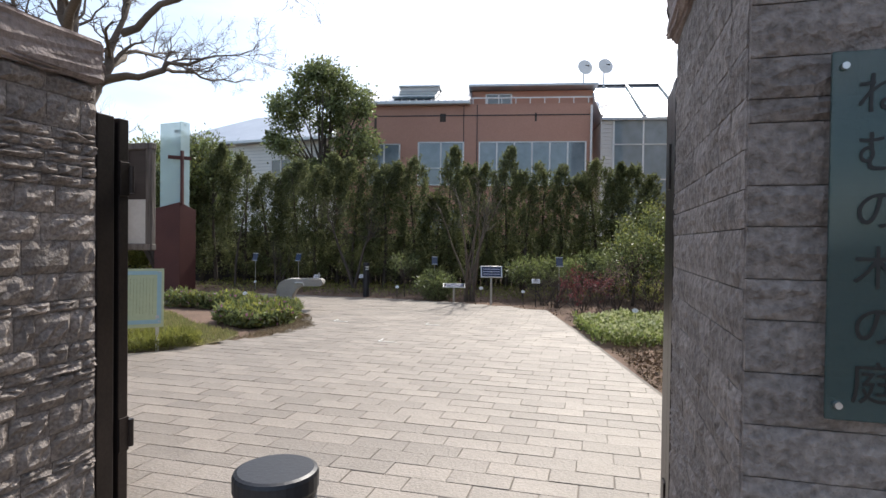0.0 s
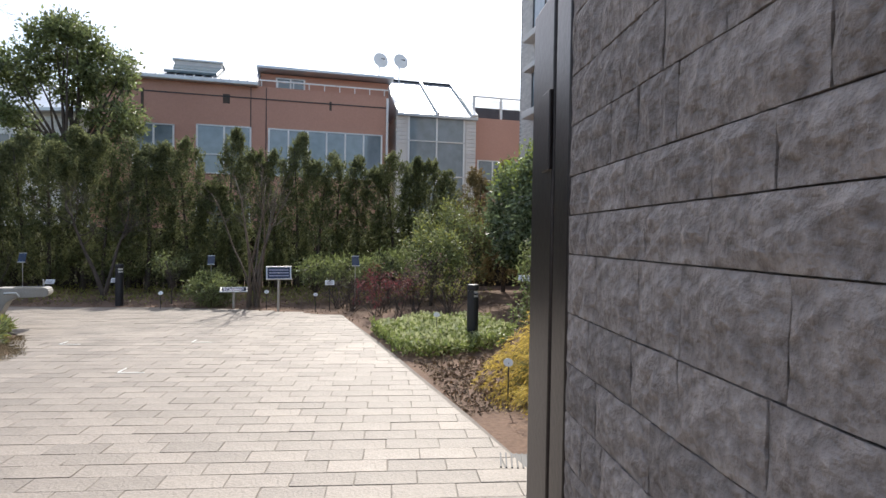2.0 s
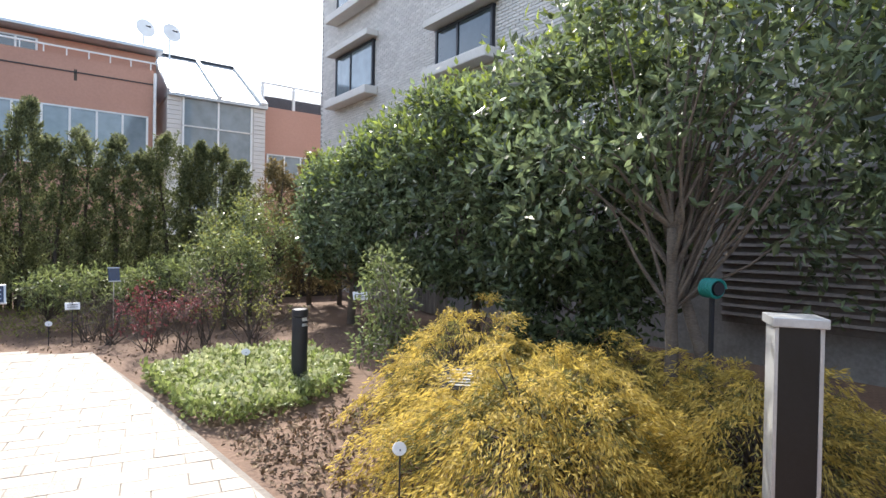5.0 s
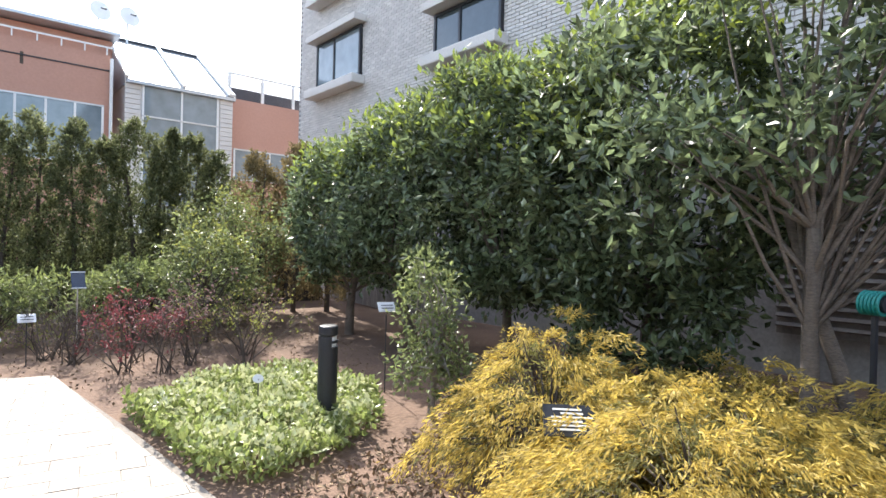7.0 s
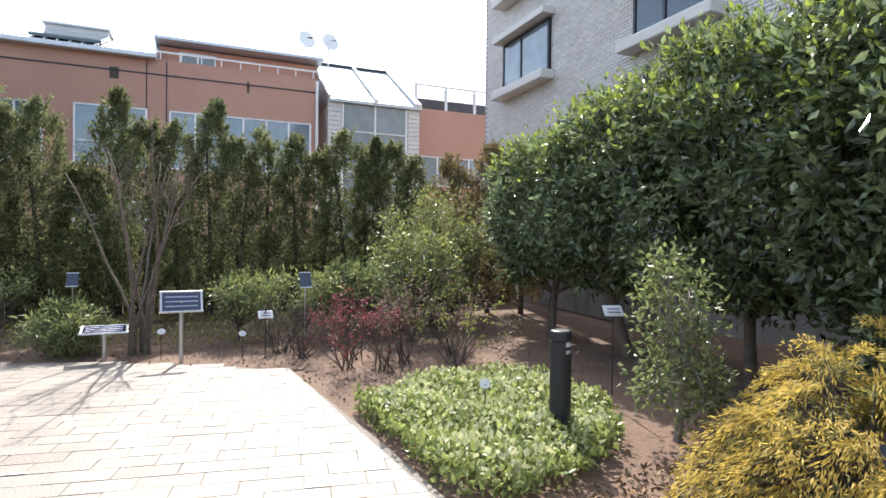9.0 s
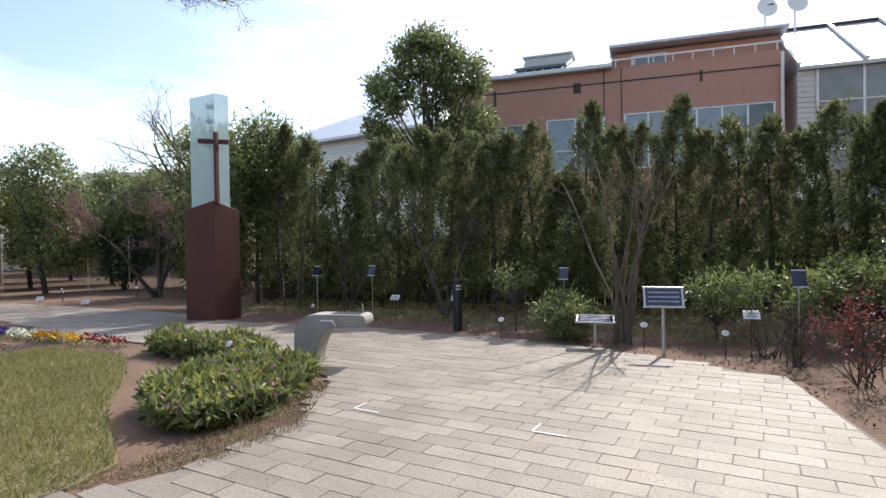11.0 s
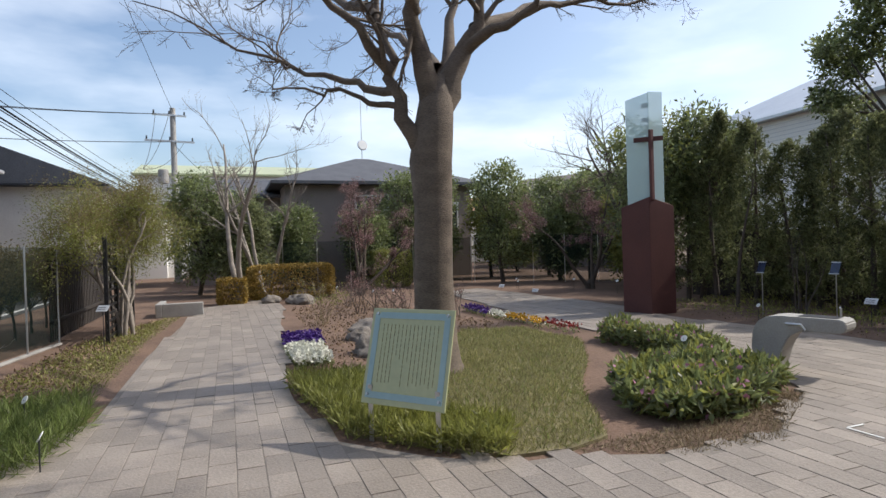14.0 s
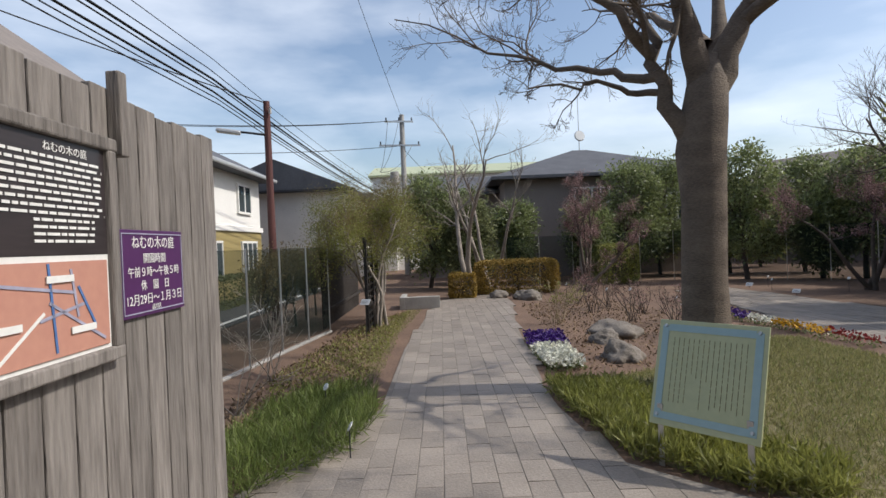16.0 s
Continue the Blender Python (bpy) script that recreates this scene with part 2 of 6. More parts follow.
def box(size, at=(0, 0, 0), bevel=0.0, turn=None, bm=None):
    """A box standing on at (its bottom centre), bevelled."""
    bm = bm or bmesh.new()
    m = Matrix.Translation(at) @ (turn or Matrix()) @ Matrix.Translation((0, 0, size[2] / 2)) @ Matrix.Diagonal((*size, 1))
    r = bmesh.ops.create_cube(bm, size=1, matrix=m)
    if bevel:
        edges = list({e for v in r["verts"] for e in v.link_edges})
        bmesh.ops.bevel(bm, geom=edges, offset=bevel, segments=2, affect="EDGES", profile=0.5)
    return bm


def cyl(r1, r2, h, at=(0, 0, 0), seg=16, bevel=0.0, turn=None, bm=None):
    bm = bm or bmesh.new()
    m = Matrix.Translation(at) @ (turn or Matrix()) @ Matrix.Translation((0, 0, h / 2))
    r = bmesh.ops.create_cone(bm, cap_ends=True, segments=seg, radius1=r1, radius2=r2, depth=h, matrix=m)
    if bevel:
        edges = [e for e in {e for v in r["verts"] for e in v.link_edges} if len(e.link_faces) == 2 and max(len(f.verts) for f in e.link_faces) > 4]
        bmesh.ops.bevel(bm, geom=edges, offset=bevel, segments=2, affect="EDGES", profile=0.5)
    return bm


def prism(outline, z0, z1, bm=None):
    """An upright prism over a plan outline."""
    bm = bm or bmesh.new()
    a = [bm.verts.new((x, y, z0)) for x, y in outline]
    b = [bm.verts.new((x, y, z1)) for x, y in outline]
    n = len(outline)
    bm.faces.new(a[::-1]), bm.faces.new(b)
    for i in range(n):
        bm.faces.new((a[i], a[(i + 1) % n], b[(i + 1) % n], b[i]))
    bmesh.ops.recalc_face_normals(bm, faces=bm.faces)
    return bm


def soup(name, verts, faces, mat, parent=None, label="", smooth=False):
    me = bpy.data.meshes.new(name)
    me.from_pydata(np.asarray(verts).tolist(), [], np.asarray(faces).tolist() if not isinstance(faces, list) else faces)
    me.materials.append(M[mat])
    if smooth:
        me.shade_smooth()
    ob = new(name, me)
    if parent:
        ob.parent = parent
    return tagged(ob, label) if label else ob


def unit(v):
    return v / np.maximum(np.linalg.norm(v, axis=-1, keepdims=True), 1e-9)


def leaf_soup(rng, centres, length, width, out=None, droop=0.0, spread=1.0, fold=0.18):
    """Small folded leaves, one to each centre; out: the way that each grows."""
    n = len(centres)
    d = rng.normal(size=(n, 3)) * spread
    if out is not None:
        d = d * 0.75 + out
    d[:, 2] -= droop
    d = unit(d)
    side = unit(np.cross(d, rng.normal(size=(n, 3))))
    up = np.cross(side, d)
    ln = length * rng.uniform(0.6, 1.25, (n, 1))
    wd = width * rng.uniform(0.7, 1.2, (n, 1))
    mid = centres + d * ln * 0.45
    v = np.stack([centres, mid + side * wd / 2 + up * wd * fold, centres + d * ln, mid - side * wd / 2 + up * wd * fold], 1).reshape(-1, 3)
    i = np.arange(n)[:, None] * 4
    f = np.concatenate([i + np.array([[0, 1, 2]]), i + np.array([[0, 2, 3]])], 0)
    return v, f


def tubes(paths, sides=6):
    """Tapered tubes along paths of (points, radii)."""
    V, F, base = [], [], 0
    for pts, rad in paths:
        p = np.asarray(pts, float)
        r = np.asarray(rad, float)
        t = np.gradient(p, axis=0)
        t = unit(t)
        ref = np.array([0.31, 0.87, 0.38]) if abs(t[0][2]) > 0.8 else np.array([0.1, 0.05, 1.0])
        a = unit(np.cross(t, ref))
        b = np.cross(t, a)
        k = np.linspace(0, 2 * math.pi, sides, endpoint=False)
        ring = p[:, None] + r[:, None, None] * (a[:, None] * np.cos(k)[None, :, None] + b[:, None] * np.sin(k)[None, :, None])
        V.append(ring.reshape(-1, 3))
        for s in range(len(p) - 1):
            for j in range(sides):
                q, w = base + s * sides + j, base + s * sides + (j + 1) % sides
                F.append((q, w, w + sides, q + sides))
        F.append(tuple(base + (len(p) - 1) * sides + j for j in range(sides)))
        base += len(p) * sides
    return np.concatenate(V), F


def bend(rng, start, way, length, r0, r1, steps=6, wobble=0.12, rise=0.0):
    p, d = [np.array(start, float)], unit(np.array(way, float))
    for _ in range(steps):
        d = unit(d + rng.normal(size=3) * wobble + np.array([0, 0, rise]))
        p.append(p[-1] + d * length / steps)
    return np.array(p), np.linspace(r0, r1, steps + 1)


def ramify(rng, pts, rad, depth, paths, per=5, ratio=0.5, rise=0.06, wobble=0.16, tips=None):
    """Side twigs on a limb, again and again."""
    length = np.linalg.norm(np.diff(pts, axis=0), axis=1).sum()
    for k in range(per):
        s = rng.uniform(0.25, 1.0)
        i = min(int(s * (len(pts) - 1)), len(pts) - 2)
        f = s * (len(pts) - 1) - i
        at, r = pts[i] * (1 - f) + pts[i + 1] * f, rad[i] * (1 - f) + rad[i + 1] * f
        way = unit(pts[i + 1] - pts[i]) + rng.normal(size=3) * 0.62
        q, w = bend(rng, at, way, length * ratio * rng.uniform(0.6, 1.2), r * 0.6, max(r * 0.18, 0.0025), 5, wobble, rise)
        paths.append((q, w))
        if depth > 0:
            ramify(rng, q, w, depth - 1, paths, per, ratio, rise, wobble, tips)
        elif tips is not None:
            tips.extend(q[2:])


def inside(x, y, poly):
    c = False
    for i in range(len(poly)):
        (x1, y1), (x2, y2) = poly[i], poly[i - 1]
        if (y1 > y) != (y2 > y) and x < (x2 - x1) * (y - y1) / (y2 - y1) + x1:
            c = not c
    return c


def scatter(rng, poly, n):
    xs, ys = [p[0] for p in poly], [p[1] for p in poly]
    got = []
    while len(got) < n:
        x, y = rng.uniform(min(xs), max(xs)), rng.uniform(min(ys), max(ys))
        if inside(x, y, poly):
            got.append((x, y))
    return np.array(got)


def writing(text, size, mat, parent, m, align="CENTER", name="lettering"):
    cu = bpy.data.curves.new(name, "FONT")
    cu.body, cu.size, cu.align_x, cu.align_y, cu.extrude = text, size, align, "CENTER", 0.0006
    cu.materials.append(M[mat])
    ob = new(name, cu)
    ob.parent = parent
    ob.matrix_basis = m
    return ob


# the site's own axes, turned against the building behind
EX, EY = np.array((0.985, -0.17)), np.array((0.17, 0.985))
GATE = np.array((1.47, -0.42))


def site(a, b):
    """Plan point a metres along the street wall and b metres into the garden from the gate pillar's corner."""
    p = GATE + EX * a + EY * b
    return float(p[0]), float(p[1])


SITE_TURN = math.degrees(math.atan2(-0.17, 0.985))


# ---------------- ground ----------------
def slab(name, outline, z, mat, label, category, thick=0.05):
    ob = mesh_object(name, prism(outline, z - thick, z), mat)
    return tagged(ob, label, category, kind="structure")


gm = bmesh.new()
bmesh.ops.create_grid(gm, x_segments=40, y_segments=40, size=1500)
tagged(mesh_object("ground", gm, "soil"), "bare reddish brown garden soil", "ground", kind="structure")

PLAZA = [site(-3.4, -5.5), site(9, -5.5), site(9, -0.9), (1.9, -0.3), (2.75, 2.5), (2.65, 4.5), (2.36, 8.5), (2.06, 11.4), (0.75, 12.25), (-0.8, 12.95), (-2.9, 13.4), (-5, 13.9), (-7.5, 13.75), (-9.5, 14.6),
         (-14.5, 15.2), (-17.5, 15.4), (-17, 13.6), (-12, 12.3), (-9.3, 11.4), (-7.3, 11.3), (-4.2, 11.25), (-3.7, 10.5), (-3.05, 9.9), (-2.5, 8.4), (-2.7, 7.2), (-3.1, 6.6), (-3.25, 6.1),
         (-3.75, 5.65), (-4.55, 5.15), (-6.8, 5.3), (-7.3, 5.5), (-12.3, 6.7), (-16.5, 7.9), (-19.5, 8.2), (-18.2, 5.9), (-10.2, 4.0), (-6.6, 3.35), (-5.0, 2.3), (-4.3, 1.95), (-3.0, 1.9)]
slab("pavement", PLAZA, 0.0205, "joint", "sandy bed between grey stone pavers", "pavement", 0.03)
road_l = [(-1.6, -2.2), (-60, 8.0), (-60, 4.2), (-1.6, -5.8)]
slab("road", road_l, 0.02, "asphalt", "grey asphalt side street behind the glass fence", "road")
slab("lawn", [(-8, -3.9), (-30, -0.1), (-30, -1.2), (-8, -5.0)], 0.05, "grass", "strip of green lawn before the white house", "lawn")
slab("road_line", [(-4, -2.05), (-50, 5.9), (-50, 5.75), (-4, -2.2)], 0.026, "white", "white painted line on the street", "road line", 0.004)

# ---------------- gate pillars ----------------
rng = np.random.default_rng(3)


def stone_face(parent, a0, a1, z0, z1, at, along, outward, size, rough, courses):
    """Split stones in courses of uneven height over one face, each proud of the mortar."""
    z = z0
    while z < z1 - 0.01:
        h = min(rng.choice(courses), z1 - z)
        if z1 - z - h < 0.05:
            h = z1 - z
        s = a0
        while s < a1 - 0.01:
            w = min(rng.uniform(*size), a1 - s)
            if a1 - s - w < 0.07:
                w = a1 - s
            bm = bmesh.new()
            nx, nz = 5, 4
            grid = {}
            j = 0.0013
            for i in range(nx + 1):
                for k in range(nz + 1):
                    edge = i in (0, nx) or k in (0, nz)
                    o = 0.009 + rng.uniform(0, 0.004) if edge else 0.011 + rng.uniform(0, rough)
                    u = -w / 2 + j + (w - 2 * j) * i / nx
                    v = j + (h - 2 * j) * k / nz
                    grid[i, k] = bm.verts.new((u, -o, v))
            for i in range(nx):
                for k in range(nz):
                    bm.faces.new((grid[i, k], grid[i + 1, k], grid[i + 1, k + 1], grid[i, k + 1]))
            rim = [grid[i, 0] for i in range(nx + 1)] + [grid[nx, k] for k in range(1, nz + 1)] + [grid[i, nz] for i in range(nx - 1, -1, -1)] + [grid[0, k] for k in range(nz - 1, 0, -1)]
            back = [bm.verts.new((v.co.x, 0.02, v.co.z)) for v in rim]
            for i in range(len(rim)):
                bm.faces.new((rim[i], back[i], back[(i + 1) % len(rim)], rim[(i + 1) % len(rim)]))
            bmesh.ops.recalc_face_normals(bm, faces=bm.faces)
            ob = part("stone", bm, "stone", parent)
            c = np.array(at) + np.array(along) * (s + w / 2) + np.array(outward) * 0.006
            ob.matrix_basis = Matrix.Translation((c[0], c[1], z)) @ Matrix.Rotation(math.atan2(along[1], along[0]), 4, "Z")
            s += w
        z += h


def cap(parent, outline, z):
    bm = prism(outline, z, z + 0.24)
    bmesh.ops.bevel(bm, geom=list(bm.edges), offset=0.03, segments=1, affect="EDGES")
    bmesh.ops.subdivide_edges(bm, edges=list(bm.edges), cuts=6, use_grid_fill=True)
    for v in bm.verts:
        v.co += Vector(rng.normal(size=3)) * 0.006
    return part("cap_stone", bm, "stone_cap", parent, "rough-hewn cap stone")


def quad(a0, a1, b0, b1):
    return [site(a0, b0), site(a1, b0), site(a1, b1), site(a0, b1)]


wall_r = tagged(mesh_object("wall_gate_east", prism(quad(-0.009, 1.5, -0.009, 1.16), 0, 2.42), "mortar"), "grey split-stone gate pillar with cap", "wall", kind="structure")
ey, ex = tuple(EY), tuple(EX)
stone_face(wall_r, 0.0, 1.18, 0, 2.42, site(0, 1.18), (-EY[0], -EY[1]), (-EX[0], -EX[1]), (0.1, 0.28), 0.010, (0.05, 0.085, 0.11, 0.13))
stone_face(wall_r, 0.0, 1.516, 0, 2.42, site(-0.016, 0), ex, (-EY[0], -EY[1]), (0.18, 0.42), 0.014, (0.05, 0.085, 0.11, 0.13))
cap(wall_r, quad(-0.06, 1.56, -0.06, 1.2), 2.42)
wall_r2 = tagged(mesh_object("wall_street_east", prism(quad(1.5, 7.5, 0.25, 0.6), 0, 2.1), "mortar"), "grey split-stone street wall", "wall", kind="structure")
stone_face(wall_r2, 0.0, 1.2, 0, 2.1, site(1.5, 0.25), ex, (-EY[0], -EY[1]), (0.1, 0.28), 0.012, (0.08, 0.11, 0.13))

LX = -3.02
wall_l = tagged(mesh_object("wall_gate_west", prism(quad(LX - 1.5, LX - 0.006, 0.02, 1.16), 0, 2.42), "mortar"), "grey split-faced stone gate pillar with rough cap", "wall", kind="structure")
stone_face(wall_l, 0.0, 1.18, 0, 2.42, site(LX, 0), ey, ex, (0.1, 0.3), 0.034, (0.06, 0.1, 0.14, 0.17))
cap(wall_l, quad(LX - 1.56, LX + 0.07, -0.06, 1.2), 2.42)


def gate_jamb(a, b, side, label):
    t = thing("gate_jamb", (*site(a, b), 0), label, "gate post", "gate jambs", rz=SITE_TURN)
    part("outer_channel", box((0.07, 0.115, 2.28), (0, 0, 0), 0.006), "bronze", t)
    deep = 0.205 if side < 0 else 0.07
    part("inner_channel", box((0.06, deep, 2.28), (0.0, 0.0955 + deep / 2, 0), 0.006), "bronze", t)
    part("web", box((0.03, 0.05, 2.26), (-0.02 * side, 0.076, 0)), "dark_metal", t)
    for z in (0.35, 1.85):
        if side > 0:
            part("hinge", cyl(0.018, 0.018, 0.16, (0.04, 0.175, z), 12), "bronze", t)
        part("hinge_plate", box((0.012, 0.07, 0.2), (0.034 * side, 0.13, z - 0.02), 0.003), "bronze", t)
    return t


gate_jamb(0.015, 1.24, -1, "dark bronze steel gate jamb beside the stone pillar")
gate_jamb(LX - 0.01, 1.24, 1, "dark bronze steel gate jamb beside the split-stone pillar")

# open wooden gate leaf folded back against its stop on the east side
leaf = thing("wooden_gate", (*site(0.14, 1.95), 0), "weathered grey wooden gate leaf, folded open beside its steel jamb", "gate", rz=SITE_TURN)
for i in range(4):
    part("plank", box((0.15, 0.035, 2.2), (0.3 + 0.155 * i, 0, 0.06), 0.006), "wood", leaf)
part("stile", box((0.09, 0.06, 2.26), (0.16, -0.01, 0.04), 0.008), "wood", leaf)
part("hinge_plate", box((0.05, 0.012, 0.12), (0.16, -0.047, 0.9), 0.003), "petal_red", leaf, "rust-red hinge plate")

# glass name plate on the street face
plate = thing("name_plate", (*site(0.195, -0.055), 1.61), "green frosted glass name plate with brushed black characters", "sign", rz=SITE_TURN)
part("pane", box((0.15, 0.01, 0.72), (0, 0, -0.36), 0.002), "glass_sign", plate)
for sx in (-0.055, 0.055):
    for sz in (-0.33, 0.33):
        part("bolt", cyl(0.008, 0.007, 0.045, (sx, 0.03, sz), 12, turn=Matrix.Rotation(radians(90), 4, "X")), "steel", plate, "steel stand-off bolt")
for i, ch in enumerate("ねむの木の庭"):
    writing(ch, 0.088, "ink", plate, pose(0.008, -0.007, 0.27 - 0.112 * i, 90, 0, 0))

# ---------------- wooden notice fence inside the gate ----------------
def U(s, v):
    """s metres down the lane, v metres to its south, from the fence's east end."""
    return (-1.72 - 0.985 * s - 0.17 * v, 2.09 + 0.17 * s - 0.985 * v)


LANE = math.degrees(math.atan2(-0.17, 0.985))
fence = thing("notice_fence", (*U(0, 0), 0), "weathered grey board fence carrying notices", "fence", rz=LANE)
# local x runs back east along the lane, so the boards lie at negative x
for i in range(11):
    w = 0.145
    part("board", box((w - 0.008, 0.035, 2.43 + 0.02 * rng.uniform(-1, 1)), (-0.08 - w * i, 0, 0), 0.005), "wood", fence)
part("batten", box((0.05, 0.05, 0.3), (-0.7, 0.043, 2.2), 0.006), "wood", fence)
part("back_rail", box((1.5, 0.06, 0.09), (-0.75, -0.05, 0.5), 0.006), "wood", fence)
part("back_rail", box((1.5, 0.06, 0.09), (-0.75, -0.05, 1.9), 0.006), "wood", fence)

sign_scale = 1.1
sign_p = thing("opening_hours_sign", (*U(0.93, -0.03), 1.62), "purple enamel sign with white opening hours", "sign", rz=LANE + 180)
sign_p.scale = (sign_scale, 1, 1.05)
part("plate", box((0.44, 0.006, 0.31), (0, 0, 0.0), 0.002), "sign_purple", sign_p)
for sz in (0.012, 0.294):
    part("border", box((0.42, 0.004, 0.004), (0, -0.004, sz)), "map_pale", sign_p)
for sx in (-0.208, 0.208):
    part("border", box((0.004, 0.004, 0.286), (sx, -0.004, 0.012)), "map_pale", sign_p)
for txt, s, z in (("ねむの木の庭", 0.05, 0.262), ("開園時間", 0.04, 0.205), ("午前９時～午後５時", 0.04, 0.156), ("休　園　日", 0.04, 0.107), ("12月29日～１月３日", 0.044, 0.058), ("品川区", 0.022, 0.026)):
    writing(txt, s, "white", sign_p, pose(0, -0.005, z, 90, 0, 0))

nb = thing("notice_board", (*U(0.21, -0.035), 1.5), "wood-framed notice board with white text and a street map", "notice board", rz=LANE + 180)
nb.scale = (1, 1, 0.93)
part("frame_rail", box((0.9, 0.05, 0.05), (0, 0, 0.0), 0.008), "wood", nb)
part("frame_rail", box((0.9, 0.05, 0.05), (0, 0, 0.76), 0.008), "wood", nb)
part("frame_stile", box((0.05, 0.048, 0.72), (-0.42, 0, 0.045), 0.008), "wood", nb)
part("frame_stile", box((0.05, 0.048, 0.72), (0.42, 0, 0.045), 0.008), "wood", nb)
part("text_panel", box((0.8, 0.012, 0.38), (0, 0, 0.385)), "board_dark", nb)
part("map_sheet", box((0.8, 0.010, 0.34), (0, 0, 0.045)), "white", nb, "white-bordered map sheet")
part("map_print", box((0.76, 0.004, 0.3), (0, -0.008, 0.065)), "map_paper", nb, "salmon map print")
for x, z, ln, a, mm in ((-0.2, 0.2, 0.3, 70, "map_blue"), (0.1, 0.22, 0.28, 85, "map_blue"), (0.22, 0.16, 0.3, 30, "map_pale"), (0.05, 0.28, 0.3, 8, "map_pale"), (0.2, 0.26, 0.16, 80, "map_pale"), (-0.05, 0.12, 0.3, -35, "white"), (0.15, 0.2, 0.2, -10, "map_pale"), (0.26, 0.21, 0.16, 60, "map_blue")):
    part("street", box((ln, 0.002, 0.01), (x, -0.012, z), turn=Matrix.Rotation(radians(a), 4, "Y")), mm, nb)
for x, z in ((0.14, 0.30), (-0.08, 0.17), (0.24, 0.13)):
    part("map_label", box((0.12, 0.003, 0.022), (x, -0.0145, z)), "white", nb)
writing("ねむの木の庭", 0.034, "white", nb, pose(0.2, -0.008, 0.725, 90, 0, 0))
for i in range(13):
    x = -0.34 if i < 9 else 0.05
    end = 0.36 if i < 9 else 0.32
    while x < end:
        w = rng.uniform(0.02, 0.06)
        part("text_line", box((min(w, end - x), 0.002, 0.009), (x + w / 2, -0.008, 0.69 - 0.022 * i)), "white", nb)
        x += w + 0.008

# ---------------- bollards, signs, fountain, monument ----------------
def bollard(at, r, h, label):
    t = thing("bollard_light", at, label, "bollard light", "bollard lights")
    part("post", cyl(r, r, h * 0.8, seg=24), "dark_metal", t, smooth=False)
    part("lens", cyl(r * 0.86, r * 0.86, h * 0.1, (0, 0, h * 0.8), 20), "lamp_white", t, "pale lamp lens")
    part("louvre", cyl(r * 1.0, r * 1.0, h * 0.025, (0, 0, h * 0.835), 24), "dark_metal", t)
    part("shield", prism([(r * math.cos(a), r * math.sin(a)) for a in np.linspace(0.4, 4.6, 14)] + [(r * 0.88 * math.cos(a), r * 0.88 * math.sin(a)) for a in np.linspace(4.6, 0.4, 14)], h * 0.8, h * 0.9), "dark_metal", t)
    part("cap", cyl(r, r, h * 0.1, (0, 0, h * 0.9), 24, r * 0.2), "dark_metal", t)
    return t


bollard((3.74, 7.9, 0), 0.088, 0.95, "dark grey cylindrical bollard light in the ground cover")
bollard((-2.75, 13.9, 0), 0.085, 0.95, "dark grey bollard light before the conifer hedge")
gb = thing("gate_bollard", (0.26, 0.0, -0.035), "thick dark grey bollard standing in the gateway", "bollard")
part("post", cyl(0.125, 0.125, 0.76, seg=32), "dark_metal", gb)
for k in range(3):
    part("ring", cyl(0.118, 0.118, 0.02, (0, 0, 0.76 + 0.03 * k), 32), "black", gb)
    part("band", cyl(0.125, 0.125, 0.012, (0, 0, 0.78 + 0.03 * k), 32), "dark_metal", gb)
part("cap", cyl(0.13, 0.13, 0.07, (0, 0, 0.85), 32, 0.015), "dark_metal", gb)

for at, h, w, tilt in (((0.76, 12.42, 0), 0.95, 0.5, 28), ((-0.2, 12.85, 0), 0.55, 0.54, 70)):
    t = thing("reading_stand", at, "steel post stand with a framed dark information panel", "information stand", "information stands", rz=4)
    part("post", cyl(0.028, 0.028, h - 0.1, seg=12), "steel", t)
    T = Matrix.Rotation(radians(tilt), 4, "X")
    pn = part("panel", box((w, 0.30, 0.02), (0, 0, h - 0.12), 0.004, Matrix.Rotation(radians(58 if tilt < 50 else 12), 4, "X")), "panel", t)
    R = Matrix.Translation((0, 0, h - 0.12)) @ Matrix.Rotation(radians(58 if tilt < 50 else 12), 4, "X")
    for y in (-0.15, 0.15):
        o = part("frame_tube", cyl(0.016, 0.016, w + 0.04, (-(w + 0.04) / 2, 0, 0), 10, turn=Matrix.Rotation(radians(90), 4, "Y")), "steel", t)
        o.matrix_basis = R @ Matrix.Translation((0, y, 0.012))
    for x in (-w / 2, w / 2):
        o = part("frame_end", box((0.03, 0.3, 0.03), (x, 0, 0), 0.006), "steel", t)
        o.matrix_basis = R
    for y in (-0.07, 0.0, 0.07):
        o = part("text_band", box((w * 0.82, 0.02, 0.003), (0, y, 0.021)), "map_pale", t)
        o.matrix_basis = R


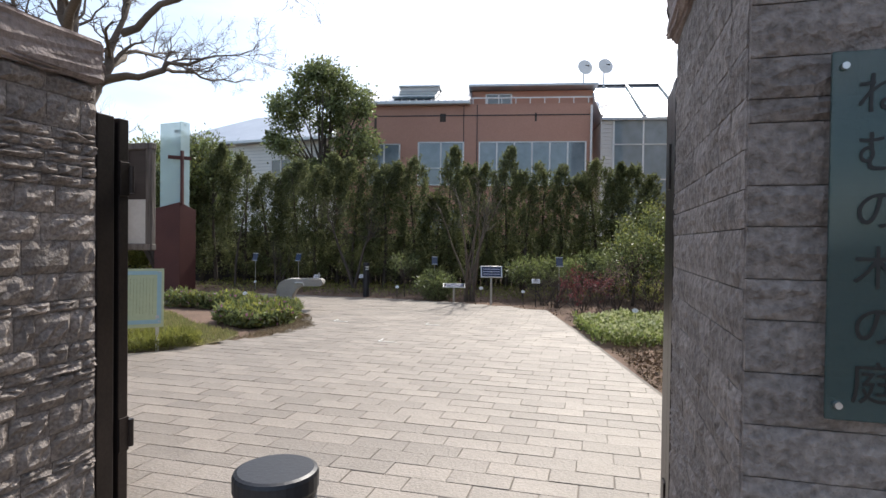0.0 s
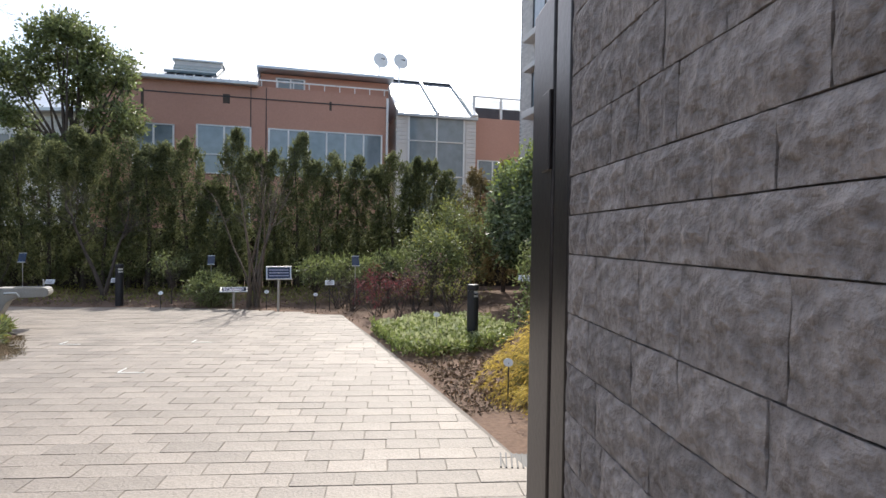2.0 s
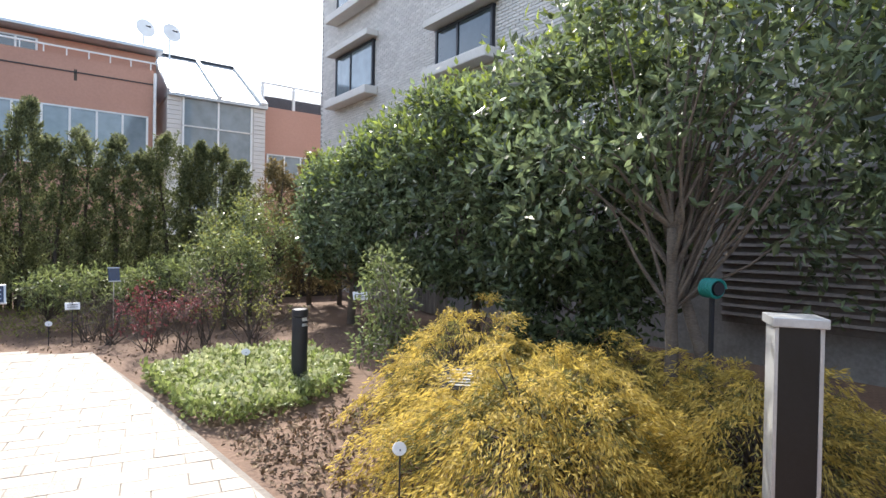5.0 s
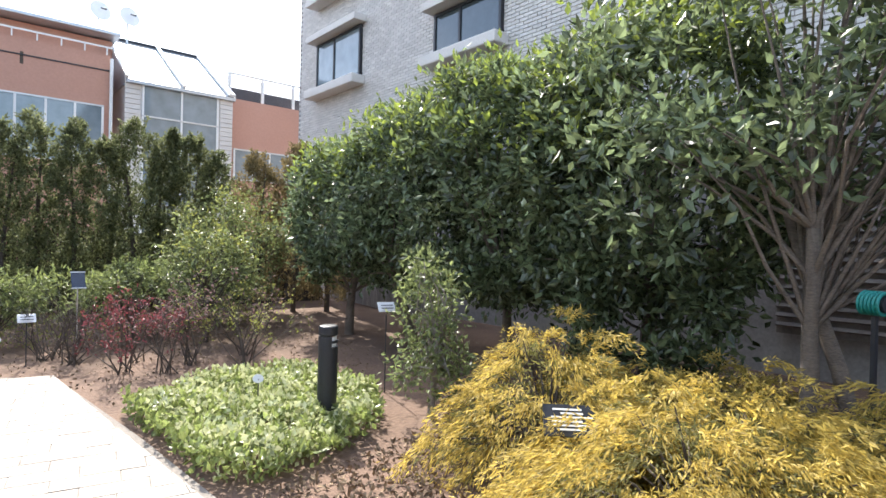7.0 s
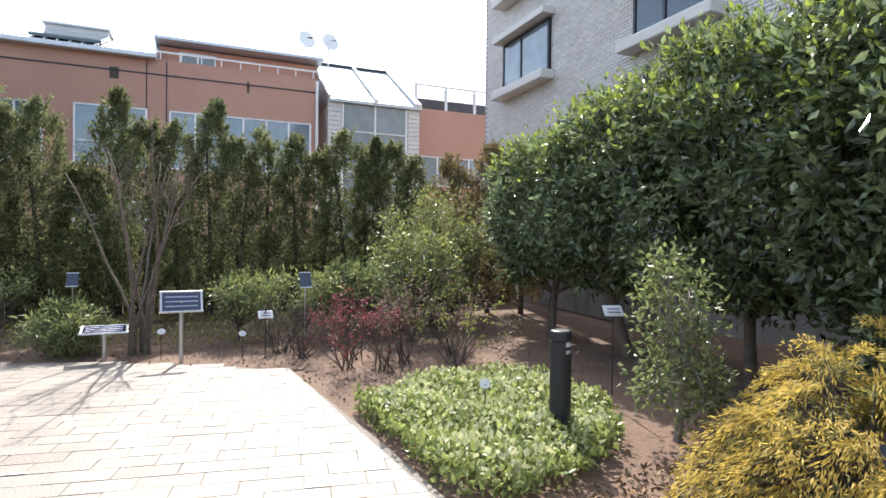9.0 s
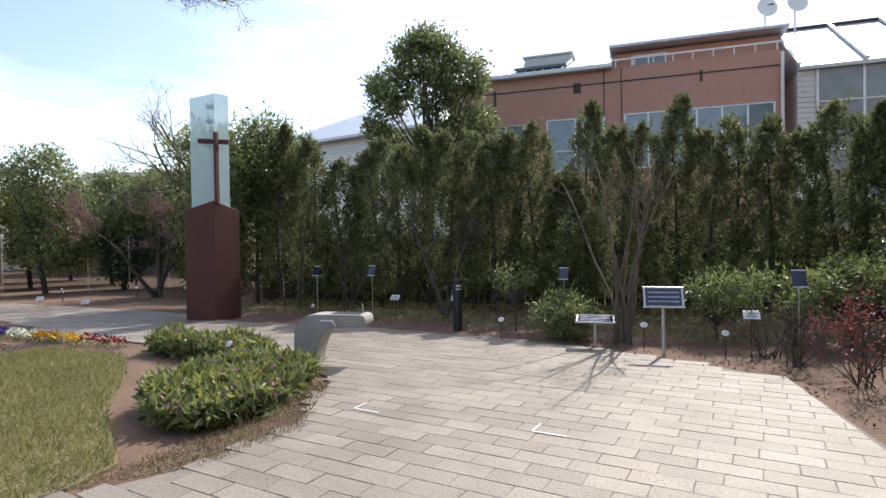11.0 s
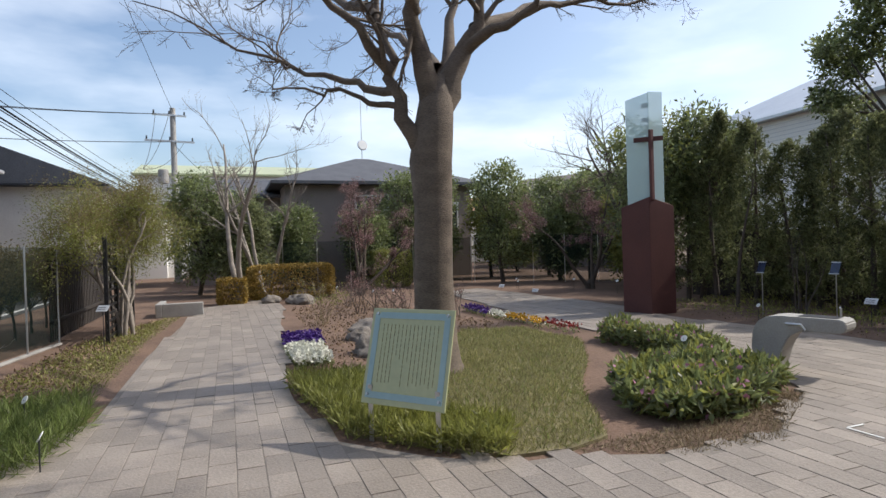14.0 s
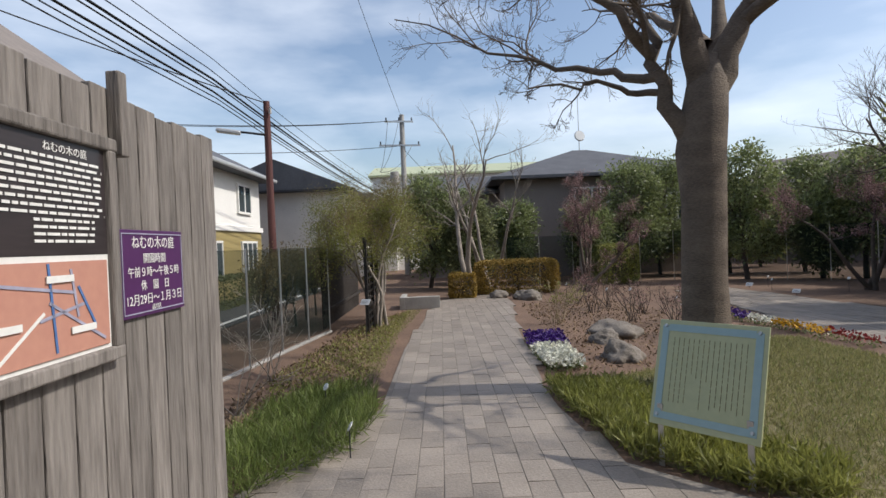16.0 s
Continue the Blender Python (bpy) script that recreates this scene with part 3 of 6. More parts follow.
def name_stick(at, h, kind, turn=0.0):
    """Plant labels: an oval white tag, a small dark plate on a rod, or a pale card."""
    if kind == "oval":
        t = thing("plant_label", at, "white oval plant label on a thin stake", "plant label", "oval plant labels", rz=turn)
        part("stake", cyl(0.006, 0.006, h, seg=6), "dark_metal", t)
        part("tag", cyl(0.042, 0.042, 0.008, (0, 0.01, h), 20, 0.002, Matrix.Rotation(radians(60), 4, "X") @ Matrix.Diagonal((1.25, 1, 1, 1))), "white", t)
    elif kind == "plate":
        t = thing("plant_plaque", at, "small dark plaque on a tall thin steel rod", "plaque", "plaques on rods", rz=turn)
        part("rod", cyl(0.009, 0.009, h, seg=8), "steel", t)
        T = Matrix.Rotation(radians(68), 4, "X")
        part("plate", box((0.17, 0.22, 0.012), (0, -0.01, h), 0.003, T), "panel", t)
        for y in (-0.115, 0.115):
            part("edge_strip", box((0.18, 0.016, 0.018), (0, y * math.cos(radians(68)) - 0.012, h + y * math.sin(radians(68))), 0, T), "alu", t)
    else:
        t = thing("plant_card", at, "pale engraved plant card on a short stake", "plant label", "plant cards", rz=turn)
        part("stake", cyl(0.007, 0.007, h, seg=6), "dark_metal", t)
        part("card", box((0.2, 0.14, 0.008), (0, 0, h), 0.002, Matrix.Rotation(radians(45), 4, "X")), "alu", t)
        for k in range(2):
            part("text_bar", box((0.14, 0.012, 0.002), (0, -0.02 - 0.03 * k, h + 0.012 - 0.03 * k + 0.012), 0, Matrix.Rotation(radians(45), 4, "X")), "ink", t)
    return t


for x, y, h in ((-6.55, 15.2, 1.02), (-5.25, 15.4, 1.02), (-0.95, 15.0, 1.0), (2.42, 12.5, 1.1)):
    name_stick((x, y, 0), h, "plate", rng.uniform(-15, 15))
for x, y, h in ((-6.3, 14.6, 0.3), (-1.72, 13.05, 0.36), (0.5, 12.7, 0.4), (1.55, 12.5, 0.35), (3.3, 8.4, 0.42), (-4.3, 9.6, 0.45), (3.1, 4.75, 0.45), (-5.2, 3.0, 0.3), (-6.7, 2.75, 0.3), (-9.9, 9.2, 0.55), (-11.2, 9.9, 0.5), (-12.6, 9.6, 0.6), (-13.4, 9.4, 0.55),
                (-15.5, 15.8, 0.35), (-16.5, 16.5, 0.35), (-14.0, 17.0, 0.4), (-12.3, 17.2, 0.4), (-11.0, 17.0, 0.4), (-18.0, 14.6, 0.4), (-15.0, 9.0, 0.6)):
    name_stick((x, y, 0), h, "oval", rng.uniform(-25, 25))
for x, y, h, a in ((1.85, 12.4, 0.62, 0), (4.9, 8.65, 0.98, -20), (-4.6, 15.2, 0.45, 0), (-3.1, 14.9, 0.5, 0), (-14.1, 15.4, 0.12, 30), (-16.6, 15.9, 0.12, 30), (-11.6, 3.4, 0.75, 60), (-4.85, 5.95, 0.3, 40)):
    name_stick((x, y, 0), h, "card", a)

bs = thing("black_plaque", (4.2, 5.55, 0.58), "black plaque with white lettering among golden shrubs", "plaque", rz=-45)
part("stake", cyl(0.01, 0.01, 0.58, (0, 0.02, -0.58), 8), "steel", bs)
T = Matrix.Rotation(radians(40), 4, "X")
part("plate", box((0.34, 0.24, 0.01), (0, 0, 0), 0.002, T), "black", bs)
for k in range(6):
    o = part("text_bar", box((rng.uniform(0.14, 0.27), 0.014, 0.002), (rng.uniform(-0.02, 0.02), 0.08 - 0.03 * k, 0.011)), "white", bs)
    o.matrix_basis = T

# drinking fountain: a curved concrete sheet with a basin
fo = thing("drinking_fountain", (-3.72, 10.75, 0), "curved grey concrete drinking fountain with a steel tap", "drinking fountain", rz=8)
fo.scale = (0.82, 0.9, 1.0)
prof = [(-0.36, 0.0), (-0.38, 0.3), (-0.36, 0.5), (-0.28, 0.62), (-0.15, 0.68), (0.0, 0.70), (0.82, 0.70), (0.88, 0.66), (0.88, 0.58), (0.82, 0.54), (0.3, 0.53), (0.16, 0.46), (0.06, 0.30), (0.0, 0.1), (0.0, 0.0)]
fb = bmesh.new()
ya, yb = [fb.verts.new((x, -0.2, z)) for x, z in prof], [fb.verts.new((x, 0.2, z)) for x, z in prof]
fb.faces.new(ya), fb.faces.new(yb[::-1])
for i in range(len(prof)):
    fb.faces.new((ya[i], yb[i], yb[(i + 1) % len(prof)], ya[(i + 1) % len(prof)]))
bmesh.ops.recalc_face_normals(fb, faces=fb.faces)
bmesh.ops.bevel(fb, geom=list(fb.edges), offset=0.015, segments=2, affect="EDGES")
part("body", fb, "concrete", fo)
part("basin", box((0.5, 0.24, 0.006), (0.5, 0, 0.701)), "dark_metal", fo, "dark recessed basin")
v, f = tubes([(np.array([(0.72, 0.12, 0.7), (0.72, 0.12, 0.79), (0.72, 0.09, 0.82)]), [0.016, 0.016, 0.012])], 10)
soup("spout", v, f, "steel", fo, "chrome spout")
v, f = tubes([(np.array([(0.15, -0.2, 0.6), (0.15, -0.28, 0.62), (0.35, -0.28, 0.62), (0.4, -0.28, 0.56)]), [0.018] * 4)], 10)
soup("side_tap", v, f, "steel", fo, "chrome side tap")

# monument: rust-coloured steel column with frosted glass and a cross of bars
mo = thing("monument", (0, 0, 0), "rust-brown steel column topped by frosted glass blades and a cross", "monument")
F_, L_, R_ = (-8.2, 13.8), (-8.9, 13.68), (-8.1, 14.5)
B_ = (L_[0] + R_[0] - F_[0], L_[1] + R_[1] - F_[1])
cb = bmesh.new()
lo = [cb.verts.new((*p, 0)) for p in (L_, F_, R_, B_)]
hi = [cb.verts.new((p[0], p[1], z)) for p, z in ((L_, 2.42), (F_, 2.62), (R_, 2.42), (B_, 2.3))]
cb.faces.new(lo[::-1]), cb.faces.new(hi)
for i in range(4):
    cb.faces.new((lo[i], lo[(i + 1) % 4], hi[(i + 1) % 4], hi[i]))
bmesh.ops.recalc_face_normals(cb, faces=cb.faces)
bmesh.ops.bevel(cb, geom=list(cb.edges), offset=0.012, segments=1, affect="EDGES")
part("column", cb, "rust", mo)


def blade(p, q, z0, z1, z2, thick=0.02):
    d = unit(np.array(q) - np.array(p))
    nrm = np.array((-d[1], d[0])) * thick / 2
    bm = bmesh.new()
    vs = []
    for s in (-1, 1):
        for (x, y), za, zb in ((p, z0, z1), (q, z0, z2)):
            vs.append(bm.verts.new((x + s * nrm[0], y + s * nrm[1], za)))
            vs.append(bm.verts.new((x + s * nrm[0], y + s * nrm[1], zb)))
    for a in ((0, 2, 3, 1), (4, 5, 7, 6), (0, 1, 5, 4), (2, 6, 7, 3), (1, 3, 7, 5), (0, 4, 6, 2)):
        bm.faces.new([vs[i] for i in a])
    bmesh.ops.recalc_face_normals(bm, faces=bm.faces)
    return bm


def mixp(p, q, s):
    return (p[0] * (1 - s) + q[0] * s, p[1] * (1 - s) + q[1] * s)


gl = (mixp(L_, F_, 0.2)[0] - 0.05, mixp(L_, F_, 0.2)[1] + 0.12)
gf = (F_[0] - 0.06, F_[1] + 0.12)
gr = (mixp(F_, R_, 0.7)[0] - 0.1, mixp(F_, R_, 0.7)[1] + 0.05)
part("glass_blade", blade(gl, gf, 2.35, 4.86, 4.93), "glass_frost", mo, "tall frosted glass blade")
part("glass_blade", blade(gf, gr, 2.3, 4.95, 4.98), "glass_frost", mo, "tall frosted glass blade")
part("cross_post", box((0.07, 0.09, 1.55), (gf[0] + 0.06, gf[1] - 0.01, 2.55), 0.006), "rust", mo)
part("cross_arm", box((0.62, 0.06, 0.1), (gf[0] - 0.02, gf[1] - 0.0, 3.85), 0.006, Matrix.Rotation(radians(38), 4, "Z")), "rust", mo)
for z in (4.3, 4.62):
    part("glass_clamp", box((0.16, 0.05, 0.1), (gf[0] - 0.1, gf[1] + 0.02, z), 0.006, Matrix.Rotation(radians(20), 4, "Z")), "steel", mo)

# poem board: frosted glass on two legs, leaning back
pb = thing("poem_board", (-4.08, 5.6, 0), "leaning frosted glass board with rows of fine writing", "sign board", rz=30.5)
T = Matrix.Translation((0, 0, 0.34)) @ Matrix.Rotation(radians(-17), 4, "X")


def on_board(name, bm, mat, label=""):
    o = part(name, bm, mat, pb, label)
    o.matrix_basis = T
    return o


on_board("pane", box((0.84, 0.016, 0.84), (0, 0, 0), 0.003), "frosted")
for x in (-0.36, 0.36):
    on_board("edge_band", box((0.055, 0.004, 0.74), (x, -0.011, 0.05)), "frosted_edge")
for z in (0.05, 0.75):
    on_board("edge_band", box((0.665, 0.004, 0.055), (0, -0.011, z)), "frosted_edge")
for x in (-0.36, 0.36):
    for z in (0.08, 0.79):
        on_board("bolt", cyl(0.016, 0.012, 0.02, (x, -0.005, z), 12, turn=Matrix.Rotation(radians(90), 4, "X")), "steel", "round steel bolt")
for k in range(15):
    z, x = 0.70, 0.28 - 0.04 * k
    while z > 0.2:
        h = rng.uniform(0.02, 0.07)
        on_board("text_bar", box((0.0032, 0.003, h), (x, -0.0095, z - h)), "turf")
        z -= h + 0.012
        if z < 0.42 and rng.random() < 0.12:
            break
for x in (-0.34, 0.34):
    part("leg", box((0.045, 0.012, 0.5), (x, 0.03, 0), 0.002), "steel", pb)

# ---------------- terracotta building behind ----------------
def window(parent, x0, x1, z0, z1, y, mat="window_pale", mull=1, name="window", label="", cross=()):
    w = part(name, box((x1 - x0, 0.06, z1 - z0), ((x0 + x1) / 2, y - 0.0, z0)), mat, parent, label)
    for i in range(mull + 2):
        x = x0 + (x1 - x0) * i / (mull + 1)
        part("mullion", box((0.09, 0.07, z1 - z0), (x, y - 0.03, z0)), "white", w)
    for z in (z0, z1 - 0.06, *cross):
        part("rail", box((x1 - x0 + 0.09, 0.08, 0.07), ((x0 + x1) / 2, y - 0.032, z)), "alu", w)
    return w


bd = thing("apartment_building", (0, 0, 0), "terracotta two-storey building with strip windows and metal roof", "building")
Y0 = 32.2
part("wall", box((15.2, 8, 9.75), (-0.9 - 0.55, Y0 + 4, 0)), "terracotta", bd)
part("wall_band", box((14.0, 0.05, 0.05), (-0.8, Y0 - 0.01, 9.05)), "dark_metal", bd)
for x in (-1.25, -0.45):
    part("wall_joint", box((0.04, 0.03, 5.5), (x, Y0 - 0.01, 4.2)), "dark_metal", bd)
for x, w, h in ((-6.6, 0.14, 1.4), (-2.5, 0.35, 0.5), (3.0, 0.12, 0.5)):
    part("stain", box((w, 0.012, h), (x, Y0 - 0.004, 9.2 - h)), "bark_dark", bd, "dark water stain")
part("eave_gutter", box((6.7, 0.4, 0.22), (-4.2, Y0 - 0.2, 9.68), 0.05), "alu", bd)
rb = bmesh.new()
q = [rb.verts.new(p) for p in ((-7.8, Y0 - 0.3, 9.9), (-0.9, Y0 - 0.3, 9.9), (-0.9, Y0 + 6, 12.4), (-7.8, Y0 + 6, 12.4), (-7.8, Y0 - 0.3, 9.7), (-0.9, Y0 - 0.3, 9.7), (-0.9, Y0 + 6, 9.7), (-7.8, Y0 + 6, 9.7))]
for a in ((0, 1, 2, 3), (7, 6, 5, 4), (0, 4, 5, 1), (1, 5, 6, 2), (2, 6, 7, 3), (3, 7, 4, 0)):
    rb.faces.new([q[i] for i in a])
roof = part("roof", rb, "roof_metal", bd, "pale standing-seam metal roof")
for i in range(16):
    s = box((0.05, 6.75, 0.06), (0, 0, 0))
    o = part("seam", s, "alu", roof)
    o.matrix_basis = Matrix.Translation((-7.7 + 0.45 * i, Y0 + 2.85, 11.15)) @ Matrix.Rotation(math.atan2(2.5, 6.3), 4, "X")
sk = part("skylight", box((2.6, 2.6, 0.14), (0, 0, 0), 0.02, Matrix()), "window_pale", roof, "blue roof skylight")
sk.matrix_basis = Matrix.Translation((-4.3, Y0 + 1.3, 10.62)) @ Matrix.Rotation(math.atan2(2.5, 6.3), 4, "X")
part("dormer", box((2.5, 1.4, 0.75), (-4.3, Y0 + 3.2, 10.75), 0.04), "grey_tile", roof)
part("dormer_lid", box((2.7, 1.6, 0.12), (-4.3, Y0 + 3.2, 11.47), 0.03), "alu", roof)
part("penthouse_wall", box((7.6, 5, 2.0), (2.9, Y0 + 5.2, 9.2)), "terracotta", bd)
part("penthouse_roof", box((8.0, 6.2, 0.16), (2.9, Y0 + 4.9, 11.22), 0.03, Matrix.Rotation(radians(-1), 4, "X")), "roof_metal", bd)
window(bd, 0.0, 1.6, 9.9, 11.0, Y0 + 2.7, "window", 1)
part("terrace_rail", box((7.1, 0.06, 0.07), (2.7, Y0 - 0.05, 10.05)), "white", bd, "white terrace rail")
for i in range(9):
    part("rail_post", box((0.05, 0.05, 0.3), (-0.7 + 0.84 * i, Y0 - 0.05, 9.75)), "white", bd)
part("downpipe", cyl(0.07, 0.07, 9.2, (6.2, Y0 - 0.12, 0.4), 10), "white", bd, "white downpipe")
window(bd, -3.95, -1.25, 4.9, 7.5, Y0, "window_pale", 1, cross=(5.9,))
window(bd, -0.3, 5.9, 4.9, 7.5, Y0, "window_pale", 5)
window(bd, -7.0, -5.1, 4.9, 7.4, Y0, "window_pale", 1, cross=(5.9,))
window(bd, -3.95, -1.25, 1.2, 3.4, Y0, "window_pale", 1)
# bay with sloping glass
bay = part("stair_tower", box((4.7, 5.5, 8.7), (9.1, Y0 + 2.3, 0)), "grey_tile", bd, "grey tiled stair tower")
for i in range(28):
    for x in (6.98, 11.12):
        part("tile_course", box((0.62, 0.06, 0.2), (x, Y0 - 0.47, 2.6 + 0.222 * i), 0.015), "grey_tile", bay)
window(bay, 7.4, 10.7, 1.0, 8.7, Y0 - 0.46, "window_pale", 1, cross=(3.2, 5.2, 7.2))
gbm = bmesh.new()
q = [gbm.verts.new(p) for p in ((6.7, Y0 - 0.7, 8.75), (11.5, Y0 - 0.7, 8.75), (11.5, Y0 + 4.5, 11.9), (6.7, Y0 + 4.5, 11.9), (6.7, Y0 - 0.7, 8.6), (11.5, Y0 - 0.7, 8.6), (11.5, Y0 + 4.5, 8.6), (6.7, Y0 + 4.5, 8.6))]
for a in ((0, 1, 2, 3), (7, 6, 5, 4), (0, 4, 5, 1), (1, 5, 6, 2), (2, 6, 7, 3), (3, 7, 4, 0)):
    gbm.faces.new([q[i] for i in a])
slope = part("sloping_glazing", gbm, "roof_metal", bay, "bright sloping glazed roof")
for x in (6.72, 9.1, 11.3):
    o = part("glazing_bar", box((0.35 if x > 11 else 0.14, 6.1, 0.12)), "white", slope)
    o.matrix_basis = Matrix.Translation((x, Y0 + 1.9, 10.36)) @ Matrix.Rotation(math.atan2(3.15, 5.2), 4, "X")
part("ridge_bar", box((5, 0.2, 0.16), (9.1, Y0 + 4.5, 11.85)), "dark_metal", slope)
part("wall_wing", box((7.5, 6, 8.95), (15.2, Y0 + 3.2, 0)), "terracotta", bd)
window(bd, 11.8, 16.5, 4.8, 6.4, Y0 + 0.2, "window_pale", 4)
for i in range(5):
    part("parapet_post", box((0.14, 0.14, 1.35), (11.6 + 1.75 * i, Y0 + 0.5, 8.95)), "white", bd)
part("parapet_rail", box((7.2, 0.1, 0.1), (15.1, Y0 + 0.5, 10.25)), "white", bd)
lat = bmesh.new()
for i in range(44):
    for s in (-1, 1):
        box((0.035, 0.02, 1.5), (11.7 + 0.16 * i, Y0 + 0.5 + 0.02 * s, 9.0), 0, Matrix.Rotation(radians(40 * s), 4, "Y"), lat)
part("lattice", lat, "dark_metal", bd, "dark roof terrace lattice")
part("penthouse_wing", box((6.5, 3, 1.3), (15.5, Y0 + 4.5, 8.95)), "roof_dark", bd)

for x, y, z in ((6.35, 36.0, 12.95), (7.65, 36.0, 13.0)):
    t = thing("satellite_dish", (x, y, z - 0.75), "round white satellite dish on the roof", "satellite dish", "rooftop dishes", rz=15)
    part("mast", cyl(0.05, 0.05, 1.9, (0, 0.25, -1.1), 8), "steel", t)
    part("dish", cyl(0.16, 0.5, 0.13, (0, 0.12, 0.75), 28, 0.0, Matrix.Rotation(radians(80), 4, "X")), "white", t)
    part("feed", cyl(0.05, 0.03, 0.5, (0, -0.55, 0.7), 8, turn=Matrix.Rotation(radians(-70), 4, "X")), "dark_metal", t)

# ---------------- grey tiled flats to the east ----------------
gbld = thing("tiled_apartment_block", (0, 0, 0), "pale grey brick-tiled apartment block with dark windows", "building")
part("wall", box((10, 30, 14), (15.02, 6.5, 0)), "tile_joint", gbld)
tb = bmesh.new()
tv, tf = [], []
k = 0
# tile courses on the face that looks at the garden
for r in range(95):
    z = 4.0 + 0.08 * r
    y = 21.45 - (0.12 if r % 2 else 0)
    while y > 2:
        w = min(0.24, y - 2)
        for px, py, pz in ((10.02, y - 0.006, z), (10.02, y - w + 0.006, z), (10.02, y - w + 0.006, z + 0.07), (10.02, y - 0.006, z + 0.07), (10.0, y - 0.01, z + 0.004), (10.0, y - w + 0.01, z + 0.004), (10.0, y - w + 0.01, z + 0.066), (10.0, y - 0.01, z + 0.066)):
            tv.append((px, py, pz))
        for a in ((4, 5, 6, 7), (0, 1, 5, 4), (1, 2, 6, 5), (2, 3, 7, 6), (3, 0, 4, 7)):
            tf.append(tuple(k + i for i in a))
        k += 8
        y -= 0.24
tb.free()
tagged(soup("wall_tiles", tv, tf, "grey_tile", gbld), kind="stuff")
for y0, y1, z0, z1 in ((17.5, 20.05, 6.66, 8.0), (11.85, 14.05, 6.35, 7.25), (6.0, 8.5, 6.66, 8.0), (17.5, 20.05, 9.6, 10.9)):
    w = part("window", box((0.08, y1 - y0, z1 - z0), (9.97, (y0 + y1) / 2, z0)), "window_pale" if y0 > 17 else "window", gbld)
    for y in (y0, (y0 + y1) / 2 + 0.2, y1):
        part("window_frame", box((0.1, 0.07, z1 - z0), (9.95, y, z0)), "dark_metal", w)
    for z in (z0 - 0.05, z1):
        part("window_frame", box((0.1, y1 - y0 + 0.1, 0.06), (9.95, (y0 + y1) / 2, z)), "dark_metal", w)
    part("hood", box((0.4, y1 - y0 + 0.4, 0.2), (9.8, (y0 + y1) / 2, z1 + 0.1), 0.02), "grey_tile", w)
    part("sill", box((0.45, y1 - y0 + 0.4, 0.26), (9.78, (y0 + y1) / 2, z0 - 0.36), 0.03), "grey_tile", w)
part("louvre_panel", box((0.06, 2.2, 2.2), (9.95, 5.2, 0.6)), "roof_brown", gbld, "brown louvred panel")
for i in range(16):
    part("louvre", box((0.07, 2.2, 0.05), (9.9, 5.2, 0.7 + 0.13 * i), 0, Matrix.Rotation(radians(25), 4, "Y")), "roof_brown", gbld)

# ---------------- houses to the west and beyond ----------------
def gable_house(name, at, rz, size, eave, ridge, wall, roof_mat, label, over=0.5, hip=False, lower=None):
    t = thing(name, at, label, "house", rz=rz)
    w, d = size
    if lower:
        part("wall", box((w, d, eave - lower[1]), (0, 0, lower[1])), wall, t)
        part("lower_wall", box((w + 0.04, d + 0.04, lower[1]), (0, 0, 0)), lower[0], t)
        part("band", box((w + 0.2, d + 0.2, 0.22), (0, 0, lower[1] - 0.05), 0.02), "house_white", t)
    else:
        part("wall", box((w, d, eave), (0, 0, 0)), wall, t)
    bm = bmesh.new()
    a, b = w / 2 + over, d / 2 + over
    r = a - (b if hip else 0)
    lo = [bm.verts.new(p) for p in ((-a, -b, eave), (a, -b, eave), (a, b, eave), (-a, b, eave))]
    l2 = [bm.verts.new(p) for p in ((-a, -b, eave - 0.15), (a, -b, eave - 0.15), (a, b, eave - 0.15), (-a, b, eave - 0.15))]
    r0, r1 = bm.verts.new((-r, 0, ridge)), bm.verts.new((r, 0, ridge))
    for f_ in ((lo[0], lo[1], r1, r0), (lo[2], lo[3], r0, r1), (lo[1], lo[2], r1), (lo[3], lo[0], r0), tuple(l2[::-1])):
        bm.faces.new(f_)
    for i in range(4):
        bm.faces.new((l2[i], l2[(i + 1) % 4], lo[(i + 1) % 4], lo[i]))
    bmesh.ops.recalc_face_normals(bm, faces=bm.faces)
    ro = part("roof", bm, roof_mat, t)
    part("gutter", box((2 * a, 0.14, 0.14), (0, b + 0.05, eave - 0.16), 0.03), "alu" if wall == "house_white" else "dark_metal", ro)
    part("gutter", box((0.14, 2 * b, 0.14), (a + 0.05, 0, eave - 0.16), 0.03), "alu" if wall == "house_white" else "dark_metal", ro)
    return t


def house_window(t, x, z, w, h, side, d, mull=1):
    y = side * (d / 2 + 0.03)
    win = part("window", box((w, 0.08, h), (x, y, z)), "window", t)
    part("window_frame", box((w + 0.16, 0.1, 0.09), (x, y + 0.02 * side, z - 0.05)), "house_white", win)
    part("window_frame", box((w + 0.16, 0.1, 0.09), (x, y + 0.02 * side, z + h - 0.03)), "house_white", win)
    for i in range(mull + 2):
        part("window_frame", box((0.08, 0.1, h), (x - w / 2 + w * i / (mull + 1), y + 0.02 * side, z)), "house_white", win)


